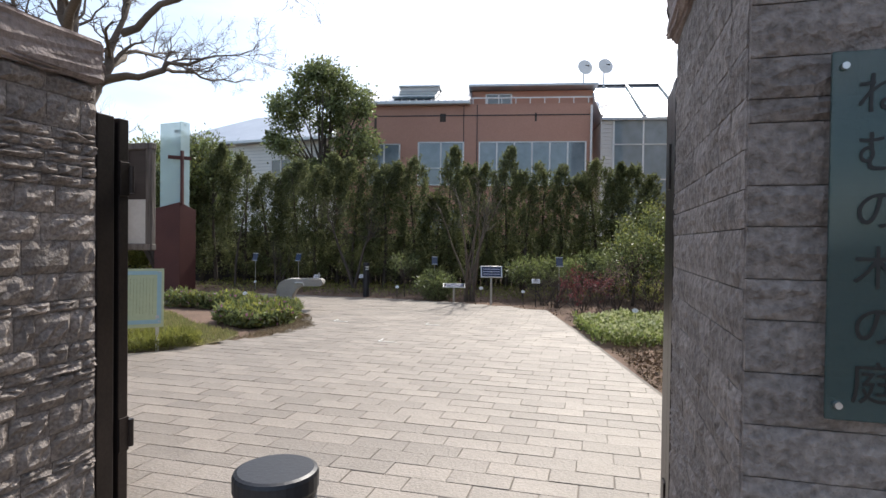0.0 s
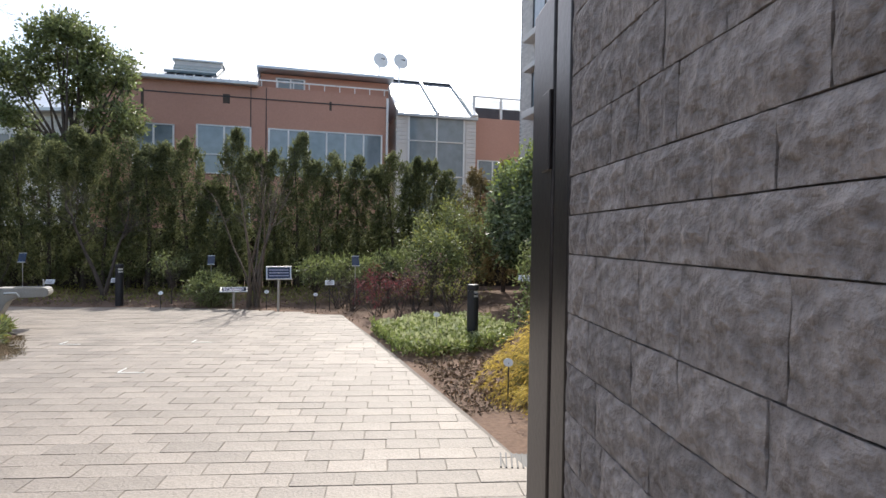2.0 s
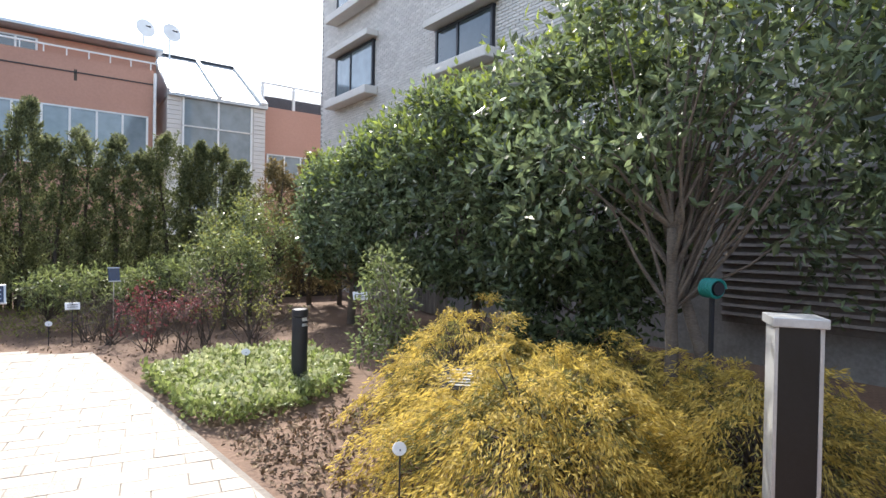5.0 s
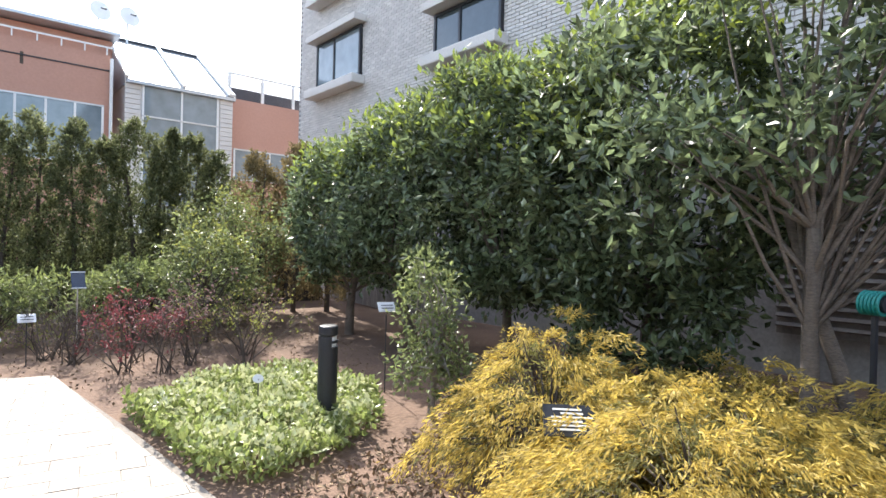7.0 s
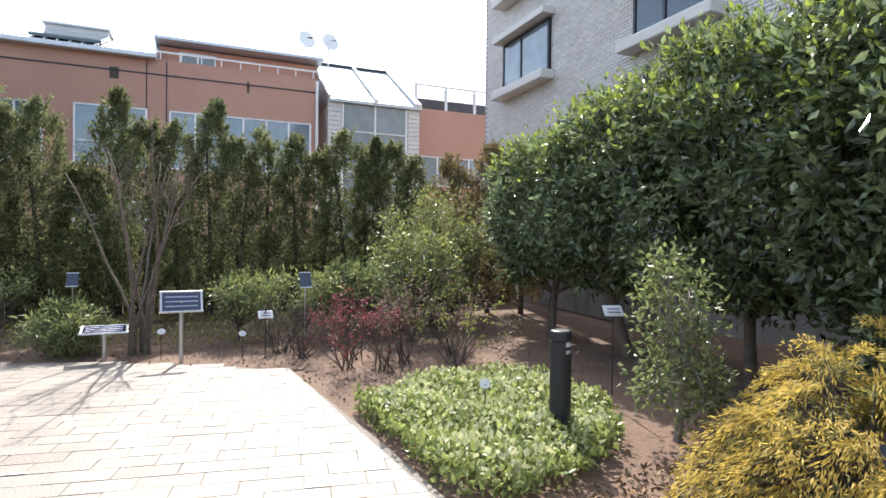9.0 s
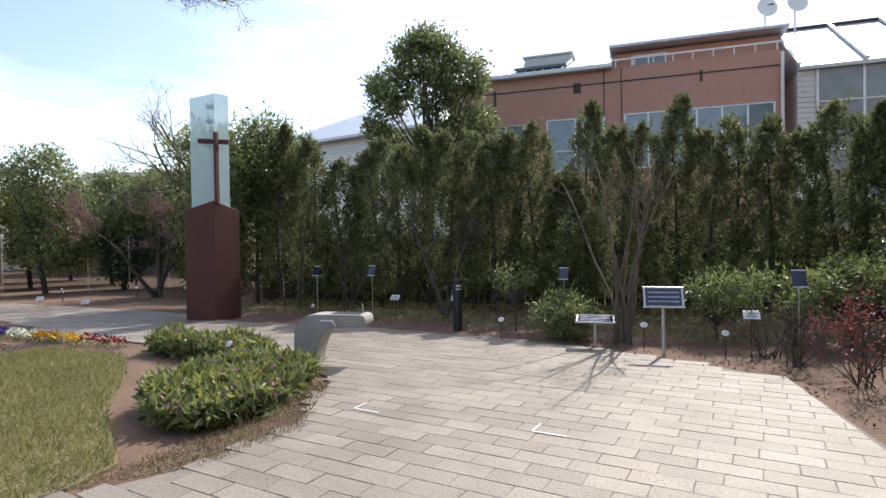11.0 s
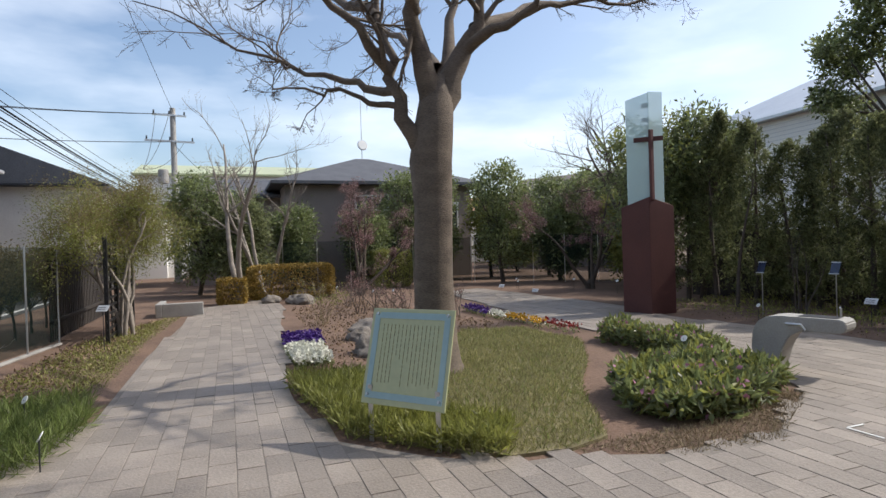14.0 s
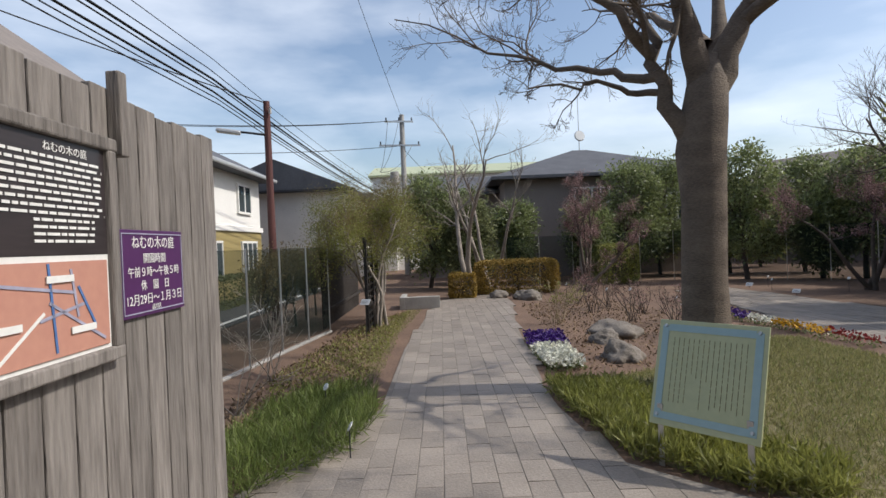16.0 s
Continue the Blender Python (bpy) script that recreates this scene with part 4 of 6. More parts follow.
wh = gable_house("white_house", (-20.6, -6.0, 0), LANE, (15.5, 8), 5.2, 7.6, "house_white", "roof_dark", "white two-storey house with olive lower siding", 0.6, lower=("siding", 2.75))
for x in (6.4, 2.6, -0.9, -5.6):
    house_window(wh, x, 3.5, 1.5 if x != 6.4 else 0.9, 1.15, 1, 8, 1)
for x, w in ((5.6, 2.6), (1.6, 2.6), (-2.0, 1.8), (-6, 1.8)):
    house_window(wh, x, 0.9, w, 1.35, 1, 8, 2)
ph = gable_house("pink_house", (-27.0, -14.2, 0), LANE, (8, 17), 7.2, 13.8, "pinkwall", "roof_brown", "pale pink rendered house with a curved brown gable", 0.5)
for x in (-1.0, 0.2):
    house_window(ph, x, 5.2, 0.6, 0.7, -1, 17, 0)
sh = gable_house("grey_house", (-36, 0.5, 0), LANE, (10, 7), 5.0, 6.6, "grey_tile", "roof_dark", "grey house with balcony along the street", 0.5)
house_window(sh, 3.0, 3.3, 1.6, 1.1, 1, 7)
house_window(sh, -1.0, 3.3, 1.6, 1.1, 1, 7)
part("balcony", box((3.5, 0.9, 1.0), (2.8, 3.9, 2.6), 0.02), "house_white", sh)
gable_house("small_white_house", (-46, 4.5, 0), LANE + 90, (6, 6), 4.6, 6.2, "house_white", "roof_brown", "small white gabled house down the street", 0.4)
dh = gable_house("taupe_house", (-31.0, 16.6, 0), LANE + 90, (9.8, 9), 5.0, 6.9, "house_brown", "roof_dark", "taupe two-storey house with a hipped slate roof", 0.7, hip=True)
house_window(dh, -0.6, 3.6, 1.7, 0.7, -1, 9, 3)
house_window(dh, 3.6, 2.6, 1.0, 1.3, -1, 9, 1)
gable_house("taupe_annex", (-33.0, 10.2, 0), LANE + 90, (5.4, 5), 4.6, 5.7, "house_brown", "roof_dark", "lower taupe annex with a slate roof beside the house", 0.5)
gable_house("green_roofed_hall", (-46, 17, 0), LANE + 90, (22, 9), 7.2, 8.4, "house_white", "frosted", "distant hall with a pale green roof", 0.3)
gable_house("tile_roofed_house", (-29, 34, 0), 20, (11, 8), 4.4, 6.6, "house_brown", "roof_brown", "house with a brown ribbed roof behind the trees", 0.6)
gable_house("red_roofed_house", (-44, 36, 0), 30, (9, 8), 4.6, 6.2, "grey_tile", "terracotta", "distant house with a red tiled roof", 0.5)
lh = gable_house("white_gabled_house", (-14.5, 37.0, 0), -14, (13, 9), 7.6, 10.2, "house_white", "roof_metal", "white house with a pale hipped roof behind the hedge", 0.6, hip=True)
house_window(lh, 3.4, 5.2, 1.4, 1.2, -1, 9, 1)
for i in range(14):
    part("siding_lap", box((12.9, 0.03, 0.03), (0, -4.51, 4.6 + 0.2 * i)), "alu", lh)
an = thing("roof_antenna", (-31.0, 16.6, 6.8), "thin roof antenna with a small white dish", "antenna")
part("mast", cyl(0.03, 0.02, 3.8, seg=6), "steel", an)
part("dish", cyl(0.32, 0.28, 0.08, (0.1, 0, 0.9), 16, turn=Matrix.Rotation(radians(80), 4, "Y")), "white", an)

# ---------------- poles and cables ----------------
lp = thing("lamp_pole", (-16.0, 1.15, 0), "dark brown steel pole with a street lamp arm", "street lamp")
part("pole", cyl(0.11, 0.085, 5.85, seg=14), "rust", lp)
v, f = tubes([(np.array([(0, 0, 4.95), (0.1, -0.5, 5.0), (0.15, -0.8, 5.02)]), [0.03, 0.03, 0.03])], 8)
soup("arm", v, f, "dark_metal", lp)
part("lamp_head", box((0.16, 0.62, 0.12), (0.17, -0.98, 4.96), 0.04, Matrix.Rotation(radians(-8), 4, "X")), "alu", lp, "grey lamp head")
part("insulator", cyl(0.04, 0.03, 0.16, (0.12, 0.1, 5.5), 8), "concrete", lp)
up = thing("utility_pole", (-36, 6.98, 0), "grey concrete utility pole with crossarms and transformer", "utility pole")
part("pole", cyl(0.2, 0.15, 10.1, seg=14), "concrete", up)
for z, w in ((9.6, 1.8), (8.1, 2.6)):
    part("crossarm", box((0.1, w, 0.1), (0.15, -0.2, z)), "steel", up)
    for k in range(3):
        part("insulator", cyl(0.05, 0.04, 0.2, (0.15, -0.2 - w / 2 + 0.1 + k * (w - 0.2) / 2, z + 0.1), 8), "dark_metal", up)
part("transformer", cyl(0.28, 0.28, 0.8, (0.1, -0.6, 5.7), 16, 0.03), "concrete", up, "grey transformer can")


def cable(p, q, sag, r, label="thin black overhead cable above the street"):
    p, q = np.array(p, float), np.array(q, float)
    s = np.linspace(0, 1, 15)[:, None]
    pts = p * (1 - s) + q * s
    pts[:, 2] -= (4 * s * (1 - s))[:, 0] * sag
    v_, f_ = tubes([(pts, [r] * 15)], 4)
    return tagged(soup("overhead_cable", v_, f_, "wire"), label, "cable", "overhead cables")


for dy, dz, r in ((0, 0, 0.035), (0.15, -0.25, 0.02), (-0.1, -0.5, 0.03), (0.1, -0.8, 0.016), (0.3, -1.1, 0.016), (-0.3, 0.5, 0.016), (0.0, 0.9, 0.012)):
    cable((6, -6.2 + dy, 7.9 + dz), (-15.9, 1.05 + dy * 0.4 - 1.2, 6.4 + dz * 0.6), 0.25, r)
    cable((-15.9, 1.05 + dy * 0.4 - 1.2, 6.4 + dz * 0.6), (-46, 7.2 + dy, 5.6 + dz * 0.5), 0.35, r)
for z, y in ((9.7, -0.9), (9.75, -0.2), (8.2, 0.6)):
    cable((-36, 6.98 + y, z), (-30, -14, z - 0.8), 0.5, 0.018)
    cable((-36, 6.98 + y, z), (-29, 5.0, 5.6), 0.5, 0.014)
cable((-15.9, 1.1, 5.8), (-9.0, -9, 8.5), 0.2, 0.015)
cable((-36, 7, 9.9), (-9.0, 1.0, 13.5), 0.3, 0.012)
cable((-36, 7, 8.0), (-58, 14, 8.0), 0.5, 0.02)

# ---------------- glass fence along the lane ----------------
def glass_fence(p, q, n, h, label, base=True):
    p, q = np.array(p), np.array(q)
    ln = np.linalg.norm(q - p)
    t = thing("glass_fence", (*p, 0), label, "glass fence", "glass fences", rz=math.degrees(math.atan2(q[1] - p[1], q[0] - p[0])))
    step = ln / n
    for i in range(n + 1):
        part("post", box((0.018, 0.03, h), (i * step, 0, 0), 0.003), "steel", t)
    for i in range(n):
        g_ = part("pane", box((step - 0.06, 0.012, h - 0.1), (i * step + step / 2, 0, 0.08)), "glass_clear", t)
        g_.visible_shadow = False
    if base:
        part("kerb", box((ln, 0.1, 0.04), (ln / 2, 0, 0), 0.01), "concrete", t)
    return t


glass_fence((-4.2, 0.15), (-8.4, 1.08), 4, 1.9, "clear glass panel fence along the side street")
glass_fence((-8.45, 1.1), (-13.0, 2.65), 4, 1.9, "clear glass panel fence along the side street")
glass_fence((-22.5, 9.5), (-21, 17.5), 6, 2.0, "greenish glass panel fence behind the rose bed", False)
glass_fence((-20.9, 17.6), (-14.0, 22.0), 6, 2.0, "greenish glass panel fence behind the rose bed", False)

pn_ = thing("paper_notice", (-7.75, 1.0, 0.5), "white printed notice fixed to the glass fence", "notice", rz=LANE + 180)
part("sheet", box((0.3, 0.008, 0.42), (0, -0.02, 0), 0.001), "white", pn_)
for k in range(6):
    part("text_bar", box((0.2, 0.002, 0.02), (0, -0.026, 0.06 + 0.055 * k)), "ink", pn_)
tr = thing("trellis_screen", (-12.3, 3.45, 0), "black timber lattice screen under climbing vines", "trellis", rz=LANE + 180)
for i in range(13):
    part("slat", box((3.2, 0.02, 0.045), (1.6, 0, 0.1 + 0.15 * i), 0.004), "black", tr)
for i in range(4):
    part("post", box((0.07, 0.07, 2.05), (0.05 + 1.03 * i, 0, 0), 0.006), "black", tr)
for i in range(8):
    part("upright", box((0.03, 0.025, 1.95), (0.25 + 0.4 * i, 0.024, 0.05)), "black", tr)
f2 = thing("slat_fence", (-13.1, 2.5, 0), "dark timber slat fence beyond the glass panels", "fence", rz=LANE + 180)
for i in range(34):
    part("slat", box((0.1, 0.025, 1.75), (0.06 + 0.16 * i, 0, 0.05), 0.004), "wood_dark", f2)
for z in (0.4, 1.5):
    part("rail", box((5.5, 0.05, 0.07), (2.75, -0.04, z)), "wood_dark", f2)
pl = thing("stone_planter", (-16.9, 5.2, 0), "low pale stone planter kerb beside the lane", "planter", rz=LANE)
part("kerb", box((1.2, 0.16, 0.36), (0, -0.5, 0), 0.015), "concrete", pl)
part("kerb", box((0.16, 1.0, 0.36), (0.52, 0.08, 0), 0.015), "concrete", pl)
part("fill", box((0.95, 0.9, 0.3), (-0.05, 0.06, 0), 0.02), "soil", pl, "soil fill")

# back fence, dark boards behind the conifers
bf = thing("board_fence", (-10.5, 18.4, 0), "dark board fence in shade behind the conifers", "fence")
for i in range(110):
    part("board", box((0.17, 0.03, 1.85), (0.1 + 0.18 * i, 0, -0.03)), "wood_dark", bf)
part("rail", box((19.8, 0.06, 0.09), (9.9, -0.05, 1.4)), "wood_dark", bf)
ef = thing("weathered_fence", (8.9, 12.0, 0), "weathered wooden boundary fence behind the shrubs", "fence", rz=82)
for i in range(38):
    part("board", box((0.17, 0.03, 1.0), (0.1 + 0.18 * i, 0, 0.05)), "wood", ef)
part("rail", box((6.9, 0.06, 0.09), (3.45, 0.05, 0.95)), "wood", ef)

# intercom pillar with glass front and hose reel near the gate
ip = thing("post_box", (4.5, 3.12, 0), "black-fronted steel cabinet post with a flat grey lid", "cabinet", rz=-55)
ip.scale = (0.64, 0.8, 1.0)
part("body", box((0.3, 0.24, 1.32), (0, 0, 0), 0.006), "black", ip)
for x in (-0.16, 0.16):
    part("edge_profile", box((0.03, 0.26, 1.32), (x, 0, 0), 0.004), "alu", ip)
part("lid", box((0.4, 0.32, 0.05), (0, 0, 1.32), 0.006), "alu", ip, "flat grey lid")
v, f = tubes([(np.array([(0.075 * math.cos(a), 0.004 * a - 0.07, 0.075 * math.sin(a)) for a in np.linspace(0, 37, 110)]), [0.012] * 110)], 6)
hr = thing("hose_reel", (5.91, 4.32, 1.38), "teal garden hose coiled on a reel", "hose reel", rz=-20)
soup("hose", v, f, "teal", hr)
part("drum", cyl(0.055, 0.055, 0.16, (0, 0.08, 0), 16, turn=Matrix.Rotation(radians(90), 4, "X")), "dark_metal", hr)
part("stand", box((0.03, 0.03, 1.4), (0, 0, -1.38)), "dark_metal", hr)
dg = thing("drain_grate", (2.95, 3.35, 0.02), "dark steel slotted drain grate flush with the paving", "drain grate", rz=-20)
part("frame", box((0.9, 0.3, 0.012), (0, 0, -0.01)), "dark_metal", dg)
for i in range(22):
    part("bar", box((0.012, 0.27, 0.014), (-0.42 + 0.04 * i, 0, 0.0)), "dark_metal", dg)

# ---------------- trees and plants ----------------
def wood_part(name, paths, mat, parent, sides=6, label=""):
    v_, f_ = tubes(paths, sides)
    return soup(name, v_, f_, mat, parent, label, smooth=True)


def crown_part(parent, rng, pts, out, length, width, mat, name="crown", droop=0.0, spread=1.0, label="", fold=0.18):
    v_, f_ = leaf_soup(rng, pts, length, width, out, droop, spread, fold)
    return soup(name, v_, f_, mat, parent, label)


def clumps(rng, centres, radius, per, squash=1.0):
    c = np.repeat(centres, per, axis=0)
    o = rng.normal(size=(len(c), 3)) * radius * 0.55
    o[:, 2] *= squash
    return c + o, unit(o)


def column_conifer(rng, at, h, r, label, mat="conifer"):
    t = thing("conifer", at, label, "conifer", "conifer hedge row")
    p = bend(rng, (0, 0, 0), (0, 0, 1), h * 0.93, 0.07, 0.012, 8, 0.03)
    wood_part("trunk", [p], "bark_dark", t)
    n = 300
    z = rng.uniform(0.05, 1.0, n) ** 0.9
    prof = np.where(z < 0.3, 0.75 + z * 0.8, 1.0) * (1 - np.clip((z - 0.4) / 0.6, 0, 1) ** 1.9)
    a = rng.uniform(0, 2 * math.pi, n)
    ph = rng.uniform(0, 6, 3)
    rr = r * (prof + 0.06) * np.sqrt(rng.uniform(0.25, 1, n)) * (1 + 0.25 * np.sin(2 * a + 7 * z + ph[0]) + 0.2 * np.sin(5 * a - 13 * z + ph[1]))
    c = np.stack([rr * np.cos(a) + 0.08 * np.sin(4 * z + ph[2]), rr * np.sin(a), z * h], 1)
    per = 40
    k = np.repeat(np.arange(n), per)
    flat = unit(c * np.array((1, 1, 0)))
    axis = unit(flat * 0.55 + np.array((0, 0, 1.0)) + rng.normal(size=(n, 3)) * 0.25)
    s = rng.uniform(0, 1, (n * per, 1))
    pts = c[k] + axis[k] * s * 0.30 + rng.normal(size=(n * per, 3)) * (0.075 * (1.1 - s))
    crown_part(t, rng, pts, axis[k] * 1.1, 0.085, 0.034, mat, spread=0.8)
    return t


rng = np.random.default_rng(11)
protos = [column_conifer(rng, (-9.6, 17.0, 0), 4.35, 0.57, "dense dark green columnar conifer in the hedge"),
          column_conifer(rng, (-8.7, 16.9, 0), 4.6, 0.5, "dense dark green columnar conifer in the hedge"),
          column_conifer(rng, (-7.8, 17.1, 0), 4.3, 0.6, "dense dark green columnar conifer in the hedge")]
heights = {}
x = -6.95
i = 0
while x < 6.2:
    gap = -1.55 < x < -0.75
    if not gap:
        s = rng.uniform(0.84, 0.98) * (0.97 if x > 3 else 1.0)
        k = copy_thing(protos[i % 3], pose(x, 17.0 + rng.uniform(-0.2, 0.2), 0, 0, 0, rng.uniform(0, 360)))
        k.scale = (rng.uniform(0.8, 1.2), rng.uniform(0.85, 1.1), s)
        i += 1
    x += rng.uniform(0.5, 0.72)
low = column_conifer(rng, (-1.15, 17.1, 0), 2.9, 0.6, "shorter conifer filling the gap in the hedge")
for x, y, h in ((6.6, 16.6, 3.6), (7.4, 16.2, 3.9), (8.1, 15.8, 3.8)):
    column_conifer(rng, (x, y, 0), h, 0.6, "brownish conifer at the end of the hedge", "conifer_brown")


def leafy_tree(rng, name, at, h, crowns, trunk_r, leaf, width, mat, per, clump, label, category="tree", bark="bark_dark", n=60, young=None, group="", lean=0.05, split=None, boxy=0.0, limb=0.4):
    """A trunk, limbs to every clump of the crown, and small leaves. crowns: (x, y, z, rx, ry, rz) ellipsoids."""
    t = thing(name, at, label, category, group)
    base = bend(rng, (0, 0, 0), (rng.normal() * lean, rng.normal() * lean, 1), split or h * 0.5, trunk_r, trunk_r * 0.6, 5, 0.06)
    paths = [base]
    C = []
    for cx, cy, cz, ax, ay, az in crowns:
        m_ = max(8, int(n * ax * ay * az / max(sum(q[3] * q[4] * q[5] for q in crowns), 1e-6)))
        d = unit(rng.normal(size=(m_, 3)))
        rad = rng.uniform(0.45, 1.0, (m_, 1)) ** 0.6
        if boxy:
            d = d / (np.abs(d) ** boxy).sum(1, keepdims=True) ** (1 / boxy)
            rad = rng.uniform(0.55, 1.0, (m_, 1)) ** 0.35
        C.append(np.array((cx, cy, cz)) + d * rad * np.array((ax, ay, az)))
    C = np.concatenate(C)
    C[:, 2] = np.maximum(C[:, 2], 0.08)
    top = base[0][-1]
    for k in range(0, len(C), max(1, len(C) // 26)):
        s = base[0][rng.integers(3, len(base[0]))]
        mid = (s + C[k]) / 2 + rng.normal(size=3) * 0.08 + np.array((0, 0, 0.05))
        paths.append((np.array([s, (s + mid) / 2 + rng.normal(size=3) * 0.03, mid, C[k]]), np.array([trunk_r * limb, trunk_r * limb * 0.75, trunk_r * limb * 0.5, 0.005])))
    wood_part("trunk", paths, bark, t)
    pts, out = clumps(rng, C, clump, per)
    crown_part(t, rng, pts, out, leaf, width, mat)
    if young:
        up = C[C[:, 2] > np.percentile(C[:, 2], 60)]
        pts, out = clumps(rng, up, clump * 1.1, max(4, per // 3))
        pts[:, 2] += clump * 0.35
        crown_part(t, rng, pts, out + np.array((0, 0, 0.6)), leaf, width, young, name="young_growth", label="fresh light green shoots")["kind"] = "stuff"
    return t


def bare_tree(rng, name, at, h, r, label, stems=1, depth=2, per=5, bark="bark_dark", spread=0.3, ratio=0.5, buds=None, split=0.35, group=""):
    t = thing(name, at, label, "bare tree" if not buds else "tree", group)
    paths, tips = [], []
    for s in range(stems):
        d = rng.normal(size=3) * spread
        d[2] = 1
        o = np.array((rng.normal(), rng.normal(), 0)) * (0.1 if stems > 1 else 0)
        p = bend(rng, o, d, h * rng.uniform(0.7, 0.85), r, r * 0.25, 8, 0.07)
        paths.append(p)
        k = int(len(p[0]) * split)
        ramify(rng, p[0][k:], p[1][k:], depth, paths, per, ratio, 0.1, 0.16, tips)
    wood_part("trunk", paths, bark, t, 5)
    if buds:
        T_ = np.array(tips)
        pts, out = clumps(rng, T_[rng.integers(0, len(T_), 4500)], 0.08, 2)
        tagged(crown_part(t, rng, pts, out, 0.05, 0.035, buds, name="bud_mass", label="sparse pinkish buds"), kind="stuff")
    return t


# the great bare tree on the lawn
rng = np.random.default_rng(21)
bt = thing("silk_tree", (-6.35, 7.25, 0), "large bare deciduous tree with smooth grey-brown bark", "bare tree")
trunk = (np.array([(0, 0, -0.05), (0, 0, 0.12), (0.0, 0, 0.4), (-0.02, 0, 1.3), (0, 0.02, 2.2), (0.0, 0, 2.8), (0.03, 0.04, 3.2), (0.06, 0.09, 3.65), (0.08, 0.11, 3.95)]), np.array([0.43, 0.34, 0.29, 0.262, 0.258, 0.29, 0.27, 0.23, 0.1]))
main_limbs, paths = [trunk], []
AX, AY = np.array((0.585, 0.811)), np.array((-0.811, 0.585))
# limbs in the tree's own axes: across, away, up; the last number is the radius at the fork
GREAT_LIMBS = (((-0.05, 0, 2.75), (-0.33, -0.1, 3.4), (-0.5, -0.15, 4.1), (-0.72, 0.1, 5.0), (-0.8, 0.4, 6.8), 0.15),
         ((-0.48, -0.15, 4.0), (-0.8, -0.4, 4.45), (-1.3, -0.8, 4.85), (-1.9, -1.2, 5.2), (-2.8, -1.6, 5.6), 0.085),
         ((-0.40, -0.12, 3.55), (-0.75, -0.2, 3.6), (-1.1, -0.35, 3.72), (-1.5, -0.5, 3.7), (-1.95, -0.6, 3.78), 0.05),
         ((-0.44, -0.13, 3.75), (-0.95, 0.1, 3.95), (-1.7, 0.2, 4.15), (-2.6, 0.1, 4.5), (-4.0, -0.2, 5.2), 0.07),
         ((0.05, 0.0, 3.55), (-0.08, -0.15, 4.2), (-0.16, -0.3, 4.9), (-0.25, -0.5, 5.8), (-0.5, -0.9, 7.4), 0.19),
         ((0.12, 0.02, 3.5), (0.4, 0.1, 4.15), (0.65, 0.15, 4.65), (0.95, 0.2, 5.5), (1.4, 0.4, 7.2), 0.2),
         ((0.15, 0.1, 3.75), (0.27, 0.5, 4.5), (0.3, 0.8, 5.2), (0.5, 1.2, 6.2), (0.6, 1.6, 7.4), 0.13),
         ((0.5, 0.12, 4.3), (0.85, -0.1, 4.42), (1.35, -0.35, 4.62), (2.0, -0.6, 4.95), (2.9, -0.9, 5.3), 0.10),
         ((1.2, -0.28, 4.55), (1.55, -0.1, 4.75), (2.2, 0.2, 4.85), (3.0, 0.5, 4.95), (3.9, 0.8, 5.2), 0.055),
         ((0.62, 0.15, 4.6), (1.0, 0.7, 5.0), (1.6, 1.5, 5.4), (2.5, 2.4, 5.8), (3.4, 3.2, 6.2), 0.09),
         ((0.1, 0.2, 4.1), (-0.3, 1.0, 4.7), (-0.8, 1.9, 5.3), (-1.4, 2.8, 5.8), (-2.0, 3.6, 6.2), 0.10),
         ((-0.12, -0.25, 4.7), (-0.2, -1.0, 5.3), (0.2, -1.9, 5.7), (0.6, -2.8, 6.0), (1.0, -3.6, 6.2), 0.09),
         ((-0.68, 0.05, 4.8), (-1.2, 0.6, 5.3), (-2.0, 1.2, 5.8), (-2.9, 1.7, 6.2), (-3.8, 2.2, 6.5), 0.09),
         ((0.9, 0.2, 5.3), (1.4, -0.3, 5.8), (2.0, -1.0, 6.2), (2.8, -1.6, 6.5), (3.6, -2.2, 6.8), 0.08))
for *pts, r in GREAT_LIMBS:
    p = np.array(pts)
    p = np.column_stack([p[:, :1] * AX + p[:, 1:2] * AY, p[:, 2]])
    s = np.linspace(0, 4, 13)
    q = np.stack([np.interp(s, range(5), p[:, k]) for k in range(3)], 1)
    q[1:-1] = (q[:-2] + 2 * q[1:-1] + q[2:]) / 4
    q[1:] += rng.normal(size=(12, 3)) * 0.035
    w = 0.008 + (r * 0.95 - 0.008) * np.linspace(1, 0, 13) ** 1.25
    main_limbs.append((q, w))
    ramify(rng, q[2:], w[2:], 2, paths, 8, 0.36, 0.04, 0.24)
wood_part("trunk", main_limbs, "bark", bt, 12)
tagged(wood_part("twig_mass", paths, "bark", bt, 5), kind="stuff")

